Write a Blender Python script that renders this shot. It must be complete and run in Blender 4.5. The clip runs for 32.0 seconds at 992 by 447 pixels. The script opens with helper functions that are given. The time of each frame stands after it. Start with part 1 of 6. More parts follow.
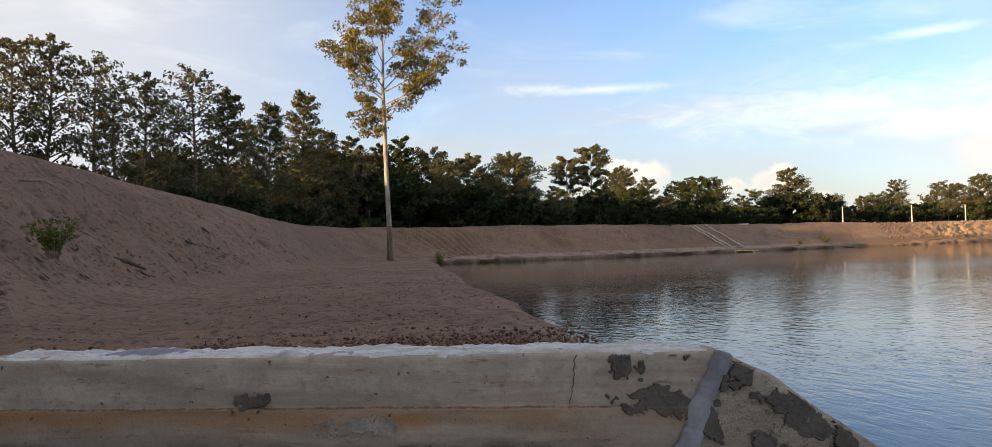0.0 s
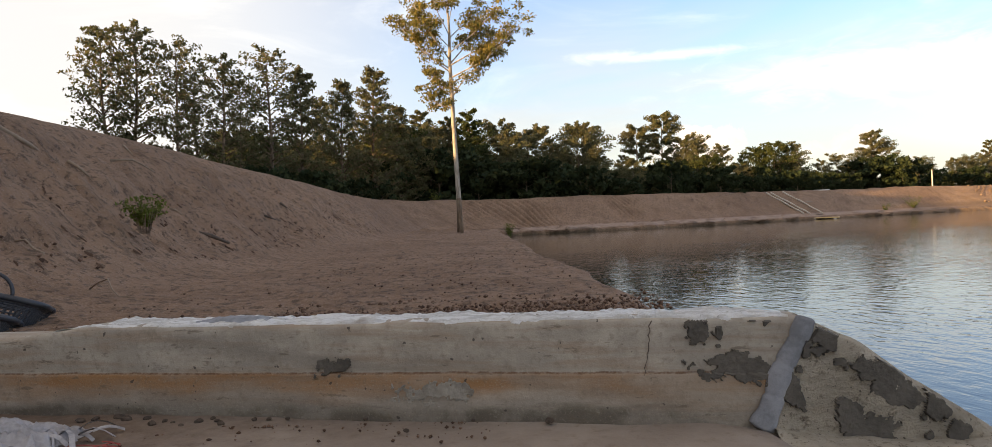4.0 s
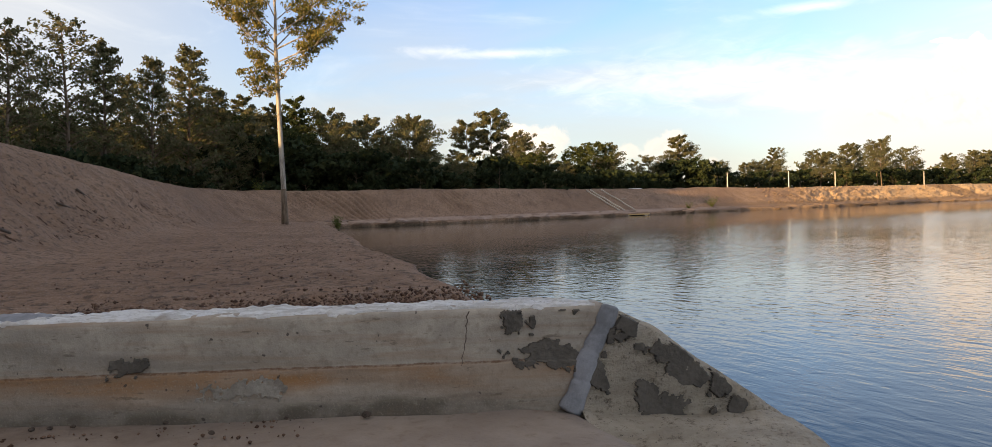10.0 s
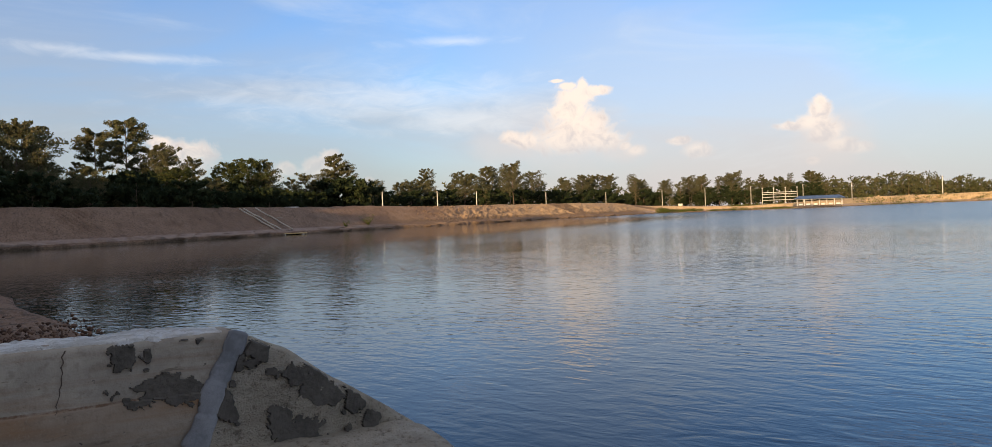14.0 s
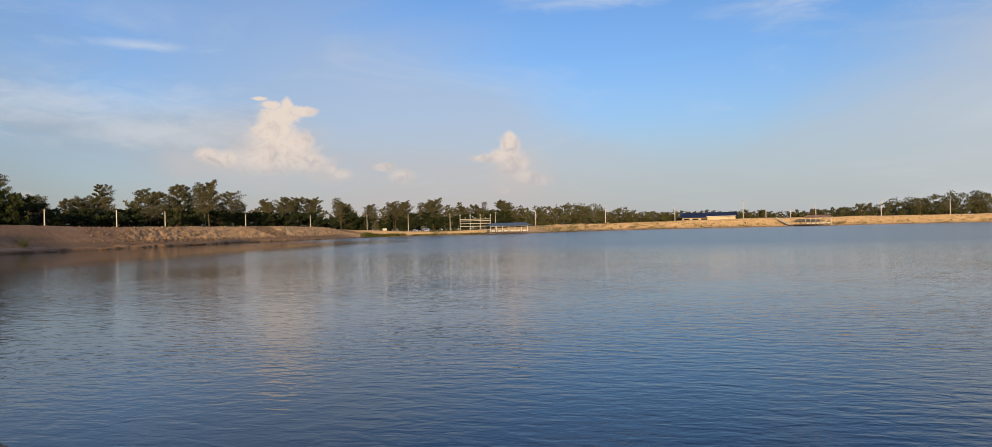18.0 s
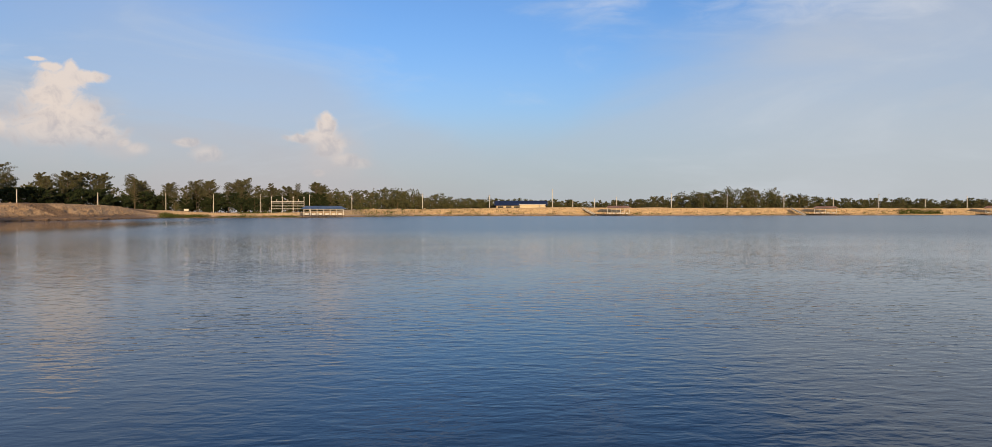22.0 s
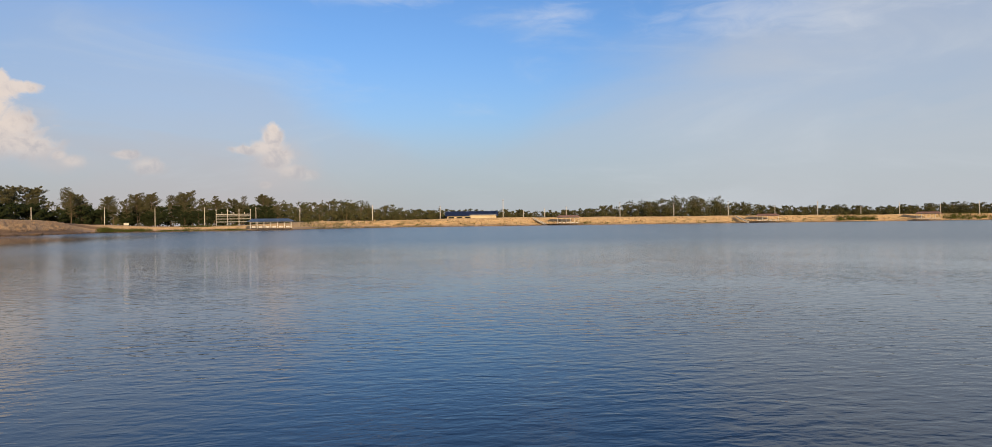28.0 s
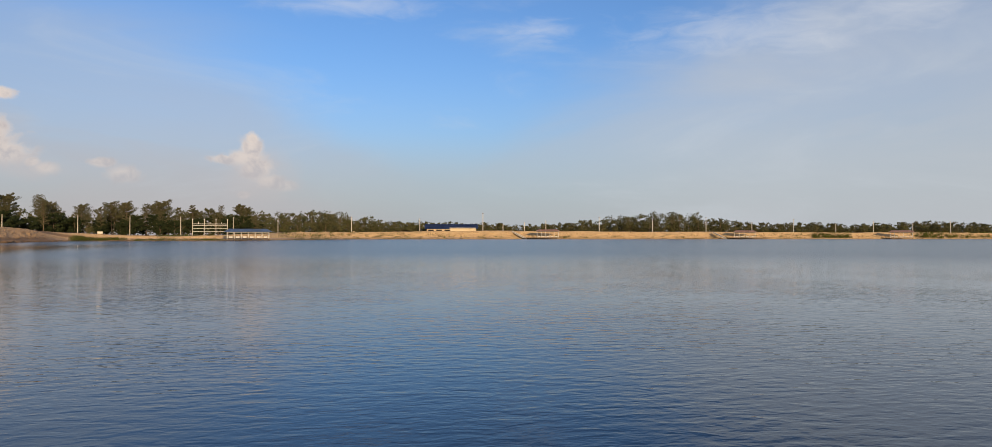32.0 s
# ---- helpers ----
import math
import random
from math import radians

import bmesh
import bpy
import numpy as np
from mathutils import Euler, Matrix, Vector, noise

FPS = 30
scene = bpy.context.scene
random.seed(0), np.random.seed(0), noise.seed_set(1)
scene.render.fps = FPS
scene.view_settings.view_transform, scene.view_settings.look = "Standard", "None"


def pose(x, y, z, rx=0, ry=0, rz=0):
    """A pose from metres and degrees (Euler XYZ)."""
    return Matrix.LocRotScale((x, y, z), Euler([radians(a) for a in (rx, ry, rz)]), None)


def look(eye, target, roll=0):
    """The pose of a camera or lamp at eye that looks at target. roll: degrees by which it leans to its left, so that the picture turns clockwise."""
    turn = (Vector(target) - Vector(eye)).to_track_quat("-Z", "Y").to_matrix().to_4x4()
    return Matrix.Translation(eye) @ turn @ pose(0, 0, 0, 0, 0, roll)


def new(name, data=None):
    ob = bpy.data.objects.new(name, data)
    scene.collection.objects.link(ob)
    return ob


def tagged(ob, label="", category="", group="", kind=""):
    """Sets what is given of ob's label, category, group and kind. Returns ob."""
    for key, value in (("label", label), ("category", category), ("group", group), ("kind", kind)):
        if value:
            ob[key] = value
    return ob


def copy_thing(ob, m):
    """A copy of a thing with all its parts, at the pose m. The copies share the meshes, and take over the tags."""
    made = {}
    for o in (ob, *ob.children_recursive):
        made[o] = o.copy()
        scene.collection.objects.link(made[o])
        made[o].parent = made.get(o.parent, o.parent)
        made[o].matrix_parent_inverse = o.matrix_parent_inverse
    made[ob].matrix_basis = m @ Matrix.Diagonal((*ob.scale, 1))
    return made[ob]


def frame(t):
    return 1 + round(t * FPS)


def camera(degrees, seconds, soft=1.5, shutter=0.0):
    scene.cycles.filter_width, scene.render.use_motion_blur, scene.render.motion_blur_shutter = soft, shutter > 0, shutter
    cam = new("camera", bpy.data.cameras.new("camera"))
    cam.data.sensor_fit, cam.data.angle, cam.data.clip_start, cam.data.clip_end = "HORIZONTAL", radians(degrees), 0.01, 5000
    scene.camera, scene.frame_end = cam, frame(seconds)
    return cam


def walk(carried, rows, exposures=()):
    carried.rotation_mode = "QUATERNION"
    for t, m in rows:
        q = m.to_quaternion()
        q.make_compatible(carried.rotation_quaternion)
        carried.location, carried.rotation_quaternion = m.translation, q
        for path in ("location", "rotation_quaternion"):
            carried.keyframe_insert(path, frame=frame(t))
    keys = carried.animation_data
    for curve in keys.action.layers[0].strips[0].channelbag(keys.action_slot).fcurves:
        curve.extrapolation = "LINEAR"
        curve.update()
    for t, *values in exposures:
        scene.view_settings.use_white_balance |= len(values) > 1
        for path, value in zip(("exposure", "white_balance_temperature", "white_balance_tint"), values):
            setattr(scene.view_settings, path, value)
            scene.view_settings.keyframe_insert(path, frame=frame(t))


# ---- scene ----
cam = camera(69.14, 32.0, soft=0.6)

PATH = [
    (0.0, pose(-0.053, -0.017, 1.282, 91.74, 1.71, 0.06)),
    (0.5, pose(-0.041, -0.019, 1.279, 91.62, 1.00, -1.36)),
    (1.0, pose(-0.033, -0.027, 1.285, 91.93, 2.29, -2.32)),
    (1.5, pose(-0.037, -0.022, 1.279, 90.51, 2.79, -1.50)),
    (2.0, pose(-0.048, -0.007, 1.271, 90.36, 3.23, -0.41)),
    (2.5, pose(-0.065, -0.008, 1.269, 90.03, 2.45, 1.35)),
    (3.0, pose(-0.080, -0.014, 1.260, 88.89, 3.43, 4.78)),
    (3.5, pose(-0.068, -0.012, 1.258, 89.69, 2.68, 5.65)),
    (5.5, pose(-0.074, -0.018, 1.251, 89.60, 2.15, 5.04)),
    (6.0, pose(-0.075, -0.021, 1.250, 89.36, 2.28, 5.24)),
    (6.5, pose(-0.076, -0.025, 1.249, 89.64, 2.40, 5.85)),
    (7.0, pose(-0.070, -0.027, 1.251, 90.16, 1.92, 4.83)),
    (7.5, pose(-0.071, -0.018, 1.251, 89.51, 2.22, 4.42)),
    (8.0, pose(-0.064, -0.013, 1.249, 89.77, 2.07, 3.12)),
    (8.5, pose(-0.054, -0.003, 1.244, 89.18, 1.89, -0.06)),
    (9.0, pose(-0.046, -0.000, 1.245, 88.88, 1.90, -1.97)),
    (9.5, pose(-0.035, 0.006, 1.244, 88.66, 1.92, -4.19)),
    (10.0, pose(-0.014, 0.001, 1.246, 88.65, 1.68, -7.86)),
    (10.5, pose(0.000, -0.001, 1.247, 88.09, 1.35, -13.81)),
    (11.0, pose(0.020, 0.013, 1.248, 87.68, 2.20, -19.58)),
    (11.5, pose(0.030, 0.005, 1.256, 88.56, 2.26, -21.00)),
    (12.0, pose(0.034, -0.003, 1.256, 88.67, 2.27, -21.92)),
    (12.5, pose(0.046, -0.005, 1.258, 89.16, 2.45, -23.94)),
    (13.0, pose(0.070, -0.010, 1.253, 88.99, 2.38, -27.01)),
    (13.5, pose(0.104, -0.017, 1.251, 88.99, 2.63, -31.17)),
    (14.0, pose(0.124, -0.028, 1.246, 89.22, 2.11, -34.54)),
    (14.5, pose(0.140, -0.054, 1.241, 88.97, 1.29, -39.37)),
    (16.5, pose(0.120, -0.030, 1.245, 89.87, 0.35, -51.55)),
    (17.0, pose(0.120, -0.030, 1.245, 90.05, 1.02, -54.02)),
    (17.5, pose(0.120, -0.030, 1.245, 90.60, 1.04, -56.35)),
    (18.0, pose(0.120, -0.030, 1.245, 90.44, 1.34, -57.71)),
    (18.5, pose(0.120, -0.030, 1.245, 91.04, 2.63, -59.87)),
    (19.0, pose(0.120, -0.030, 1.245, 91.02, 1.63, -63.09)),
    (19.5, pose(0.120, -0.030, 1.245, 90.39, 1.21, -66.78)),
    (20.0, pose(0.120, -0.030, 1.245, 90.41, 0.79, -69.21)),
    (20.5, pose(0.120, -0.030, 1.245, 90.25, 0.99, -69.24)),
    (21.0, pose(0.120, -0.030, 1.245, 89.99, 0.82, -69.91)),
    (21.5, pose(0.120, -0.030, 1.245, 88.41, 1.53, -70.35)),
    (22.0, pose(0.120, -0.030, 1.245, 89.08, 0.06, -72.20)),
    (22.5, pose(0.120, -0.030, 1.245, 88.91, 0.31, -72.82)),
    (23.0, pose(0.120, -0.030, 1.245, 89.13, -0.06, -73.63)),
    (23.5, pose(0.120, -0.030, 1.245, 89.64, -1.07, -74.57)),
    (24.0, pose(0.120, -0.030, 1.245, 89.42, -1.58, -75.90)),
    (24.5, pose(0.120, -0.030, 1.245, 89.26, -0.47, -77.34)),
    (25.0, pose(0.120, -0.030, 1.245, 89.43, 0.06, -77.70)),
    (25.5, pose(0.120, -0.030, 1.245, 90.12, 0.62, -77.09)),
    (27.5, pose(0.120, -0.030, 1.245, 89.43, 0.43, -76.29)),
    (28.0, pose(0.120, -0.030, 1.245, 89.89, 0.69, -76.11)),
    (28.5, pose(0.120, -0.030, 1.245, 90.21, 0.50, -76.10)),
    (29.0, pose(0.120, -0.030, 1.245, 89.86, 0.12, -76.41)),
    (29.5, pose(0.120, -0.030, 1.245, 90.36, 0.19, -76.72)),
    (30.0, pose(0.120, -0.030, 1.245, 90.09, 0.06, -77.00)),
    (30.5, pose(0.120, -0.030, 1.245, 90.13, -0.07, -77.25)),
    (31.0, pose(0.120, -0.030, 1.245, 90.05, -0.55, -77.50)),
    (31.5, pose(0.120, -0.030, 1.245, 90.20, -0.69, -77.81)),
    (32.0, pose(0.120, -0.030, 1.245, 90.94, -0.04, -77.73)),
]
# the clip's camera opens up for the shaded bench and closes down for the open water
EXPOSURES = [(0.0, 1.15, 7500, 11), (3.0, 1.40, 8200, 11), (6.0, 1.50, 8500, 11), (9.0, 1.40, 8300, 11), (11.0, 1.09, 7500, 10), (12.5, 0.86, 7050, 10), (14.0, 0.62, 6850, 10), (14.5, 0.54, 6850, 10),
             (16.5, 0.22, 6850, 10), (18.0, 0.18, 6700, 10), (20.0, 0.15, 6500, 10), (26.0, 0.15, 6450, 10), (30.0, 0.12, 6450, 10), (32.0, 0.10, 6450, 10)]
walk(cam, PATH, EXPOSURES)

EYE_Z = 1.25          # the eye over the water, which lies at z = 0
SUN_AZ, SUN_EL = -124.0, 9.0   # degrees from +y towards +x, and above the horizon


def toward(az, el=0.0, d=1.0):
    """The point d metres off in that direction from the middle of the walk."""
    a, e = radians(az), radians(el)
    return Vector((d * math.sin(a), d * math.cos(a), EYE_Z + d * math.tan(e)))


# ---- sky, clouds and sun ----
world = bpy.data.worlds.new("world")
scene.world = world
world.use_nodes = True
wn, wl = world.node_tree.nodes, world.node_tree.links
wn.clear()


def wmath(op, a, b=None, c=None):
    n = wn.new("ShaderNodeMath")
    n.operation = op
    for i, x in enumerate((a, b, c)):
        if x is None:
            continue
        if isinstance(x, (int, float)):
            n.inputs[i].default_value = x
        else:
            wl.new(x, n.inputs[i])
    return n.outputs[0]


def wramp(x, lo, hi):
    n = wn.new("ShaderNodeMapRange")
    n.interpolation_type = "SMOOTHSTEP"
    wl.new(x, n.inputs[0])
    n.inputs[1].default_value, n.inputs[2].default_value = lo, hi
    return n.outputs[0]


def wnoise(vec, scale, detail, rough, distortion=0.0):
    n = wn.new("ShaderNodeTexNoise")
    wl.new(vec, n.inputs["Vector"])
    n.inputs["Scale"].default_value, n.inputs["Detail"].default_value = scale, detail
    n.inputs["Roughness"].default_value, n.inputs["Distortion"].default_value = rough, distortion
    return n.outputs["Fac"]


def wmix(fac, a, b):
    n = wn.new("ShaderNodeMix")
    n.data_type = "RGBA"
    if isinstance(fac, (int, float)):
        n.inputs[0].default_value = fac
    else:
        wl.new(fac, n.inputs[0])
    for s, x in ((6, a), (7, b)):
        if isinstance(x, tuple):
            n.inputs[s].default_value = (*x, 1)
        else:
            wl.new(x, n.inputs[s])
    return n.outputs[2]


coord = wn.new("ShaderNodeTexCoord").outputs["Generated"]
sky = wn.new("ShaderNodeTexSky")
sky.sky_type = "NISHITA"
sky.sun_disc = False
sky.sun_elevation, sky.sun_rotation = radians(SUN_EL), radians(SUN_AZ)
sky.altitude, sky.air_density, sky.dust_density, sky.ozone_density = 50, 1.0, 0.6, 2.0
sep = wn.new("ShaderNodeSeparateXYZ")
wl.new(coord, sep.inputs[0])
dx, dy, dz = sep.outputs
az = wmath("ARCTAN2", dx, dy)            # radians towards +x
el = wmath("ARCSINE", dz)
comb = wn.new("ShaderNodeCombineXYZ")
wl.new(az, comb.inputs[0]), wl.new(el, comb.inputs[1])
plane = comb.outputs[0]
stretch = wn.new("ShaderNodeVectorMath")
stretch.operation = "MULTIPLY"
wl.new(plane, stretch.inputs[0])
stretch.inputs[1].default_value = (1.0, 3.2, 1.0)
flat = stretch.outputs[0]
# thin high veil, in long soft bands, thicker towards the horizon
veil_n = wnoise(flat, 1.7, 5, 0.5, 0.5)
veil = wmath("MULTIPLY", wramp(veil_n, 0.30, 0.62), wmath("MULTIPLY_ADD", wramp(el, 0.36, 0.10), 0.75, 0.25))
sway = wmath("MULTIPLY_ADD", wnoise(flat, 2.6, 5, 0.55, 0.6), 0.9, -0.45)
gap_u = wmath("DIVIDE", wmath("ABSOLUTE", wmath("SUBTRACT", az, radians(73))), wmath("MAXIMUM", wmath("MULTIPLY_ADD", wmath("SUBTRACT", el, radians(5)), 1.8, radians(4)), 0.02))
gap = wmath("MULTIPLY", wramp(wmath("ADD", gap_u, sway), 1.35, 0.45), wramp(el, radians(3.5), radians(8.5)))   # clear blue opening over the far shore
shroud = wmath("MULTIPLY", wmath("MULTIPLY_ADD", wramp(az, radians(80), radians(98)), 0.50, wramp(az, radians(22), radians(44))), wmath("MULTIPLY", wmath("MULTIPLY_ADD", sway, 0.6, 0.62), wramp(el, radians(27), radians(11))))
glow = wmath("MULTIPLY", wmath("MULTIPLY", wramp(az, radians(8), radians(-34)), 1.25), wramp(el, radians(48), radians(22)))                                        # the sky whitens towards the sun
veil = wmath("MULTIPLY", wmath("MAXIMUM", wmath("MAXIMUM", veil, shroud), glow), wmath("SUBTRACT", 1.0, gap))
high = wmath("MULTIPLY", wramp(el, 0.60, 1.0), wramp(veil_n, 0.15, 0.55))      # white sheet overhead, out of view, added to neutralise the skylight
streak_n = wnoise(flat, 3.4, 7, 0.58, 0.7)
streak = wmath("MULTIPLY", wramp(streak_n, 0.50, 0.78), 0.30)
haze = wmath("POWER", wramp(el, 0.30, -0.03), 1.6)
# heaped clouds, then thin wisps: azimuth, elevation, half width, half height in degrees
HEAPS = [(40.6, 9.75, 0.75, 0.30), (39.7, 10.2, 0.55, 0.14), (41.7, 9.75, 0.45, 0.55), (42.6, 9.3, 1.1, 0.38), (41.2, 8.9, 1.4, 0.75), (40.8, 7.8, 1.75, 1.2), (41.4, 6.6, 2.5, 1.25), (40.4, 5.6, 3.1, 1.05), (43.0, 5.5, 2.0, 0.85),
         (37.3, 5.7, 1.4, 0.65), (36.0, 6.0, 0.9, 0.5), (45.7, 4.5, 0.85, 0.45), (44.9, 4.9, 0.5, 0.35),
         (59.0, 7.2, 0.50, 0.55), (58.9, 6.5, 0.85, 0.75), (58.5, 5.8, 1.45, 0.65), (57.0, 5.65, 1.1, 0.32), (59.4, 5.0, 1.25, 0.8), (60.2, 4.1, 1.1, 0.55), (61.4, 3.75, 0.85, 0.45), (58.4, 3.0, 0.45, 0.3),
         (50.3, 4.3, 1.05, 0.55), (48.95, 5.05, 0.8, 0.32), (21.7, 4.6, 0.9, 0.75), (20.9, 3.9, 1.4, 0.9), (22.4, 3.9, 0.8, 0.7), (18.4, 4.0, 0.75, 0.55), (17.6, 3.4, 0.8, 0.5), (11.0, 5.2, 2.4, 0.9), (10.4, 4.3, 3.0, 1.0), (9.8, 6.0, 0.9, 0.5), (24.6, 2.9, 0.4, 0.35)]
WISPS = [(26.0, 9.2, 12.0, 1.7), (33.0, 7.6, 7.0, 1.2), (3.4, 12.2, 2.6, 0.38), (9.0, 11.9, 6.0, 0.32), (31.5, 13.5, 4.0, 0.35), (81.0, 15.9, 2.4, 0.8), (96.5, 15.2, 7.5, 1.5), (101.5, 14.2, 2.6, 1.2), (66.0, 17.6, 6.0, 0.8), (107.5, 15.6, 3.6, 1.4)]
puff_n = wnoise(plane, 46.0, 8, 0.62, 0.4)
puff_big = wnoise(plane, 13.0, 4, 0.5, 0.2)


def patches(rows):
    """Distance from the nearest of the given clouds, 1 at its edge."""
    best = None
    for a0, e0, w0, h0 in rows:
        u = wmath("DIVIDE", wmath("SUBTRACT", az, radians(a0)), radians(w0))
        v = wmath("DIVIDE", wmath("SUBTRACT", el, radians(e0)), radians(h0))
        d2 = wmath("SQRT", wmath("ADD", wmath("MULTIPLY", u, u), wmath("MULTIPLY", v, v)))
        best = d2 if best is None else wmath("SMOOTH_MIN", best, d2, 0.25)
    return best


heap = patches(HEAPS)
ragged = wmath("ADD", heap, wmath("MULTIPLY_ADD", puff_n, 2.2, -1.1))
ragged = wmath("ADD", ragged, wmath("MULTIPLY_ADD", puff_big, 0.5, -0.25))
heap_mask = wmath("MULTIPLY", wramp(ragged, 1.42, 0.55), wmath("MULTIPLY_ADD", wramp(el, radians(2.8), radians(7.5)), 0.60, 0.32))
heap_lit = wramp(wmath("ADD", puff_n, wmath("MULTIPLY", wmath("SUBTRACT", el, radians(5)), 2.5)), 0.30, 0.66)
bank = wmath("ADD", patches([(40.2, 6.0, 4.6, 2.2), (36.5, 5.4, 3.2, 1.4), (44.6, 4.6, 2.4, 0.9), (59.6, 4.9, 2.6, 1.8)]), wmath("MULTIPLY_ADD", puff_big, 1.6, -0.8))
bank_mask = wmath("MULTIPLY", wramp(bank, 1.45, 0.35), 0.42)
wisp_n = wnoise(flat, 16.0, 7, 0.62, 0.8)
wisp = wmath("ADD", patches(WISPS), wmath("MULTIPLY_ADD", wisp_n, 2.6, -1.3))
wisp_mask = wmath("MULTIPLY", wramp(wisp, 1.6, -0.5), 0.40)

tint = wn.new("ShaderNodeVectorMath")
tint.operation = "MULTIPLY"
wl.new(sky.outputs[0], tint.inputs[0])
tint.inputs[1].default_value = (0.91, 1.17, 1.66)
side = wramp(az, radians(16), radians(52))
rosy = wmath("MULTIPLY", wmath("MULTIPLY", wramp(az, radians(24), radians(38)), wramp(az, radians(76), radians(56))), 0.95)      # evening haze under the heaped clouds
colour = wmix(wmath("MULTIPLY", haze, 0.88), tint.outputs[0], wmix(rosy, wmix(side, (2.75, 2.78, 2.9), (3.55, 3.78, 4.15)), (3.95, 3.62, 3.78)))
colour = wmix(wmath("MINIMUM", wmath("MULTIPLY", veil, 0.72), 0.9), colour, wmix(side, wmix(wmath("MINIMUM", glow, 1.0), (3.15, 3.25, 3.45), (3.45, 3.75, 4.3)), wmix(wmath("MULTIPLY", rosy, wramp(el, radians(13), radians(5))), wmix(wramp(az, radians(70), radians(98)), (4.25, 4.45, 4.75), (4.9, 5.1, 5.4)), (4.6, 4.32, 4.45))))
colour = wmix(streak, colour, (5.6, 6.0, 6.4))
colour = wmix(wmath("MULTIPLY", high, 0.85), colour, (3.25, 3.05, 2.8))
colour = wmix(wisp_mask, colour, (6.8, 6.9, 7.1))
colour = wmix(bank_mask, colour, (5.3, 4.75, 4.6))
colour = wmix(heap_mask, colour, wmix(heap_lit, (4.7, 4.25, 4.25), (7.2, 6.15, 5.4)))
back = wn.new("ShaderNodeBackground")
wl.new(colour, back.inputs[0])
back.inputs[1].default_value = 0.10
out = wn.new("ShaderNodeOutputWorld")
wl.new(back.outputs[0], out.inputs[0])

sun = new("sun", bpy.data.lights.new("sun", "SUN"))
sun.data.energy, sun.data.angle, sun.data.color = 4.2, radians(0.6), (1.0, 0.70, 0.38)
sun.matrix_world = look(toward(SUN_AZ, SUN_EL, 60), (0, 0, EYE_Z))


# ---- materials ----
class Mat:
    """A node material with a few shortcuts."""

    def __init__(self, name):
        self.mat = bpy.data.materials.new(name)
        self.mat.use_nodes = True
        self.n, self.l = self.mat.node_tree.nodes, self.mat.node_tree.links
        self.bsdf = self.n["Principled BSDF"]
        self.out = self.n["Material Output"]

    def put(self, sock, x):
        if isinstance(x, (int, float)):
            sock.default_value = x
        elif isinstance(x, tuple):
            sock.default_value = (*x, 1) if len(x) == 3 and len(sock.default_value) == 4 else x
        else:
            self.l.new(x, sock)

    def math(self, op, a, b=0.0, c=0.0):
        n = self.n.new("ShaderNodeMath")
        n.operation = op
        for i, x in enumerate((a, b, c)):
            self.put(n.inputs[i], x)
        return n.outputs[0]

    def place(self):
        return self.n.new("ShaderNodeNewGeometry").outputs["Position"]

    def own(self):
        return self.n.new("ShaderNodeTexCoord").outputs["Object"]

    def scaled(self, vec, s):
        n = self.n.new("ShaderNodeMapping")
        self.l.new(vec, n.inputs[0])
        n.inputs["Scale"].default_value = s
        return n.outputs[0]

    def noise(self, vec, scale, detail=4, rough=0.55, distortion=0.0):
        n = self.n.new("ShaderNodeTexNoise")
        self.l.new(vec, n.inputs["Vector"])
        for k, v in (("Scale", scale), ("Detail", detail), ("Roughness", rough), ("Distortion", distortion)):
            n.inputs[k].default_value = v
        return n.outputs["Fac"]

    def ramp(self, x, lo, hi, a=0.0, b=1.0):
        n = self.n.new("ShaderNodeMapRange")
        n.interpolation_type = "SMOOTHSTEP"
        self.put(n.inputs[0], x)
        for i, v in enumerate((lo, hi, a, b)):
            n.inputs[i + 1].default_value = v
        return n.outputs[0]

    def mix(self, fac, a, b, blend="MIX"):
        n = self.n.new("ShaderNodeMix")
        n.data_type = "RGBA"
        n.blend_type = blend
        self.put(n.inputs[0], fac)
        self.put(n.inputs[6], a)
        self.put(n.inputs[7], b)
        return n.outputs[2]

    def sep(self, vec):
        n = self.n.new("ShaderNodeSeparateXYZ")
        self.l.new(vec, n.inputs[0])
        return n.outputs

    def bump(self, height, strength, distance):
        n = self.n.new("ShaderNodeBump")
        n.inputs["Strength"].default_value, n.inputs["Distance"].default_value = strength, distance
        self.l.new(height, n.inputs["Height"])
        self.l.new(n.outputs[0], self.bsdf.inputs["Normal"])
        return n

    def set(self, **kw):
        names = {"base": "Base Color", "rough": "Roughness", "metal": "Metallic", "spec": "Specular IOR Level", "ior": "IOR"}
        for k, v in kw.items():
            self.put(self.bsdf.inputs[names[k]], v)
        return self


def plain(name, colour, rough=0.7, metal=0.0, vary=0.25, scale=6.0):
    """Paint, plastic or metal with blotches and a fine grain."""
    m = Mat(name)
    p = m.own()
    n1, n2 = m.noise(p, scale, 5, 0.6), m.noise(p, scale * 9, 3)
    f = m.math("MULTIPLY_ADD", n1, 0.7, m.math("MULTIPLY", n2, 0.3))
    dark = tuple(c * (1 - vary) for c in colour)
    lite = tuple(min(1, c * (1 + vary)) for c in colour)
    m.set(base=m.mix(m.ramp(f, 0.3, 0.7), dark, lite), rough=rough, metal=metal)
    m.bump(n2, 0.15, 0.01)
    return m.mat


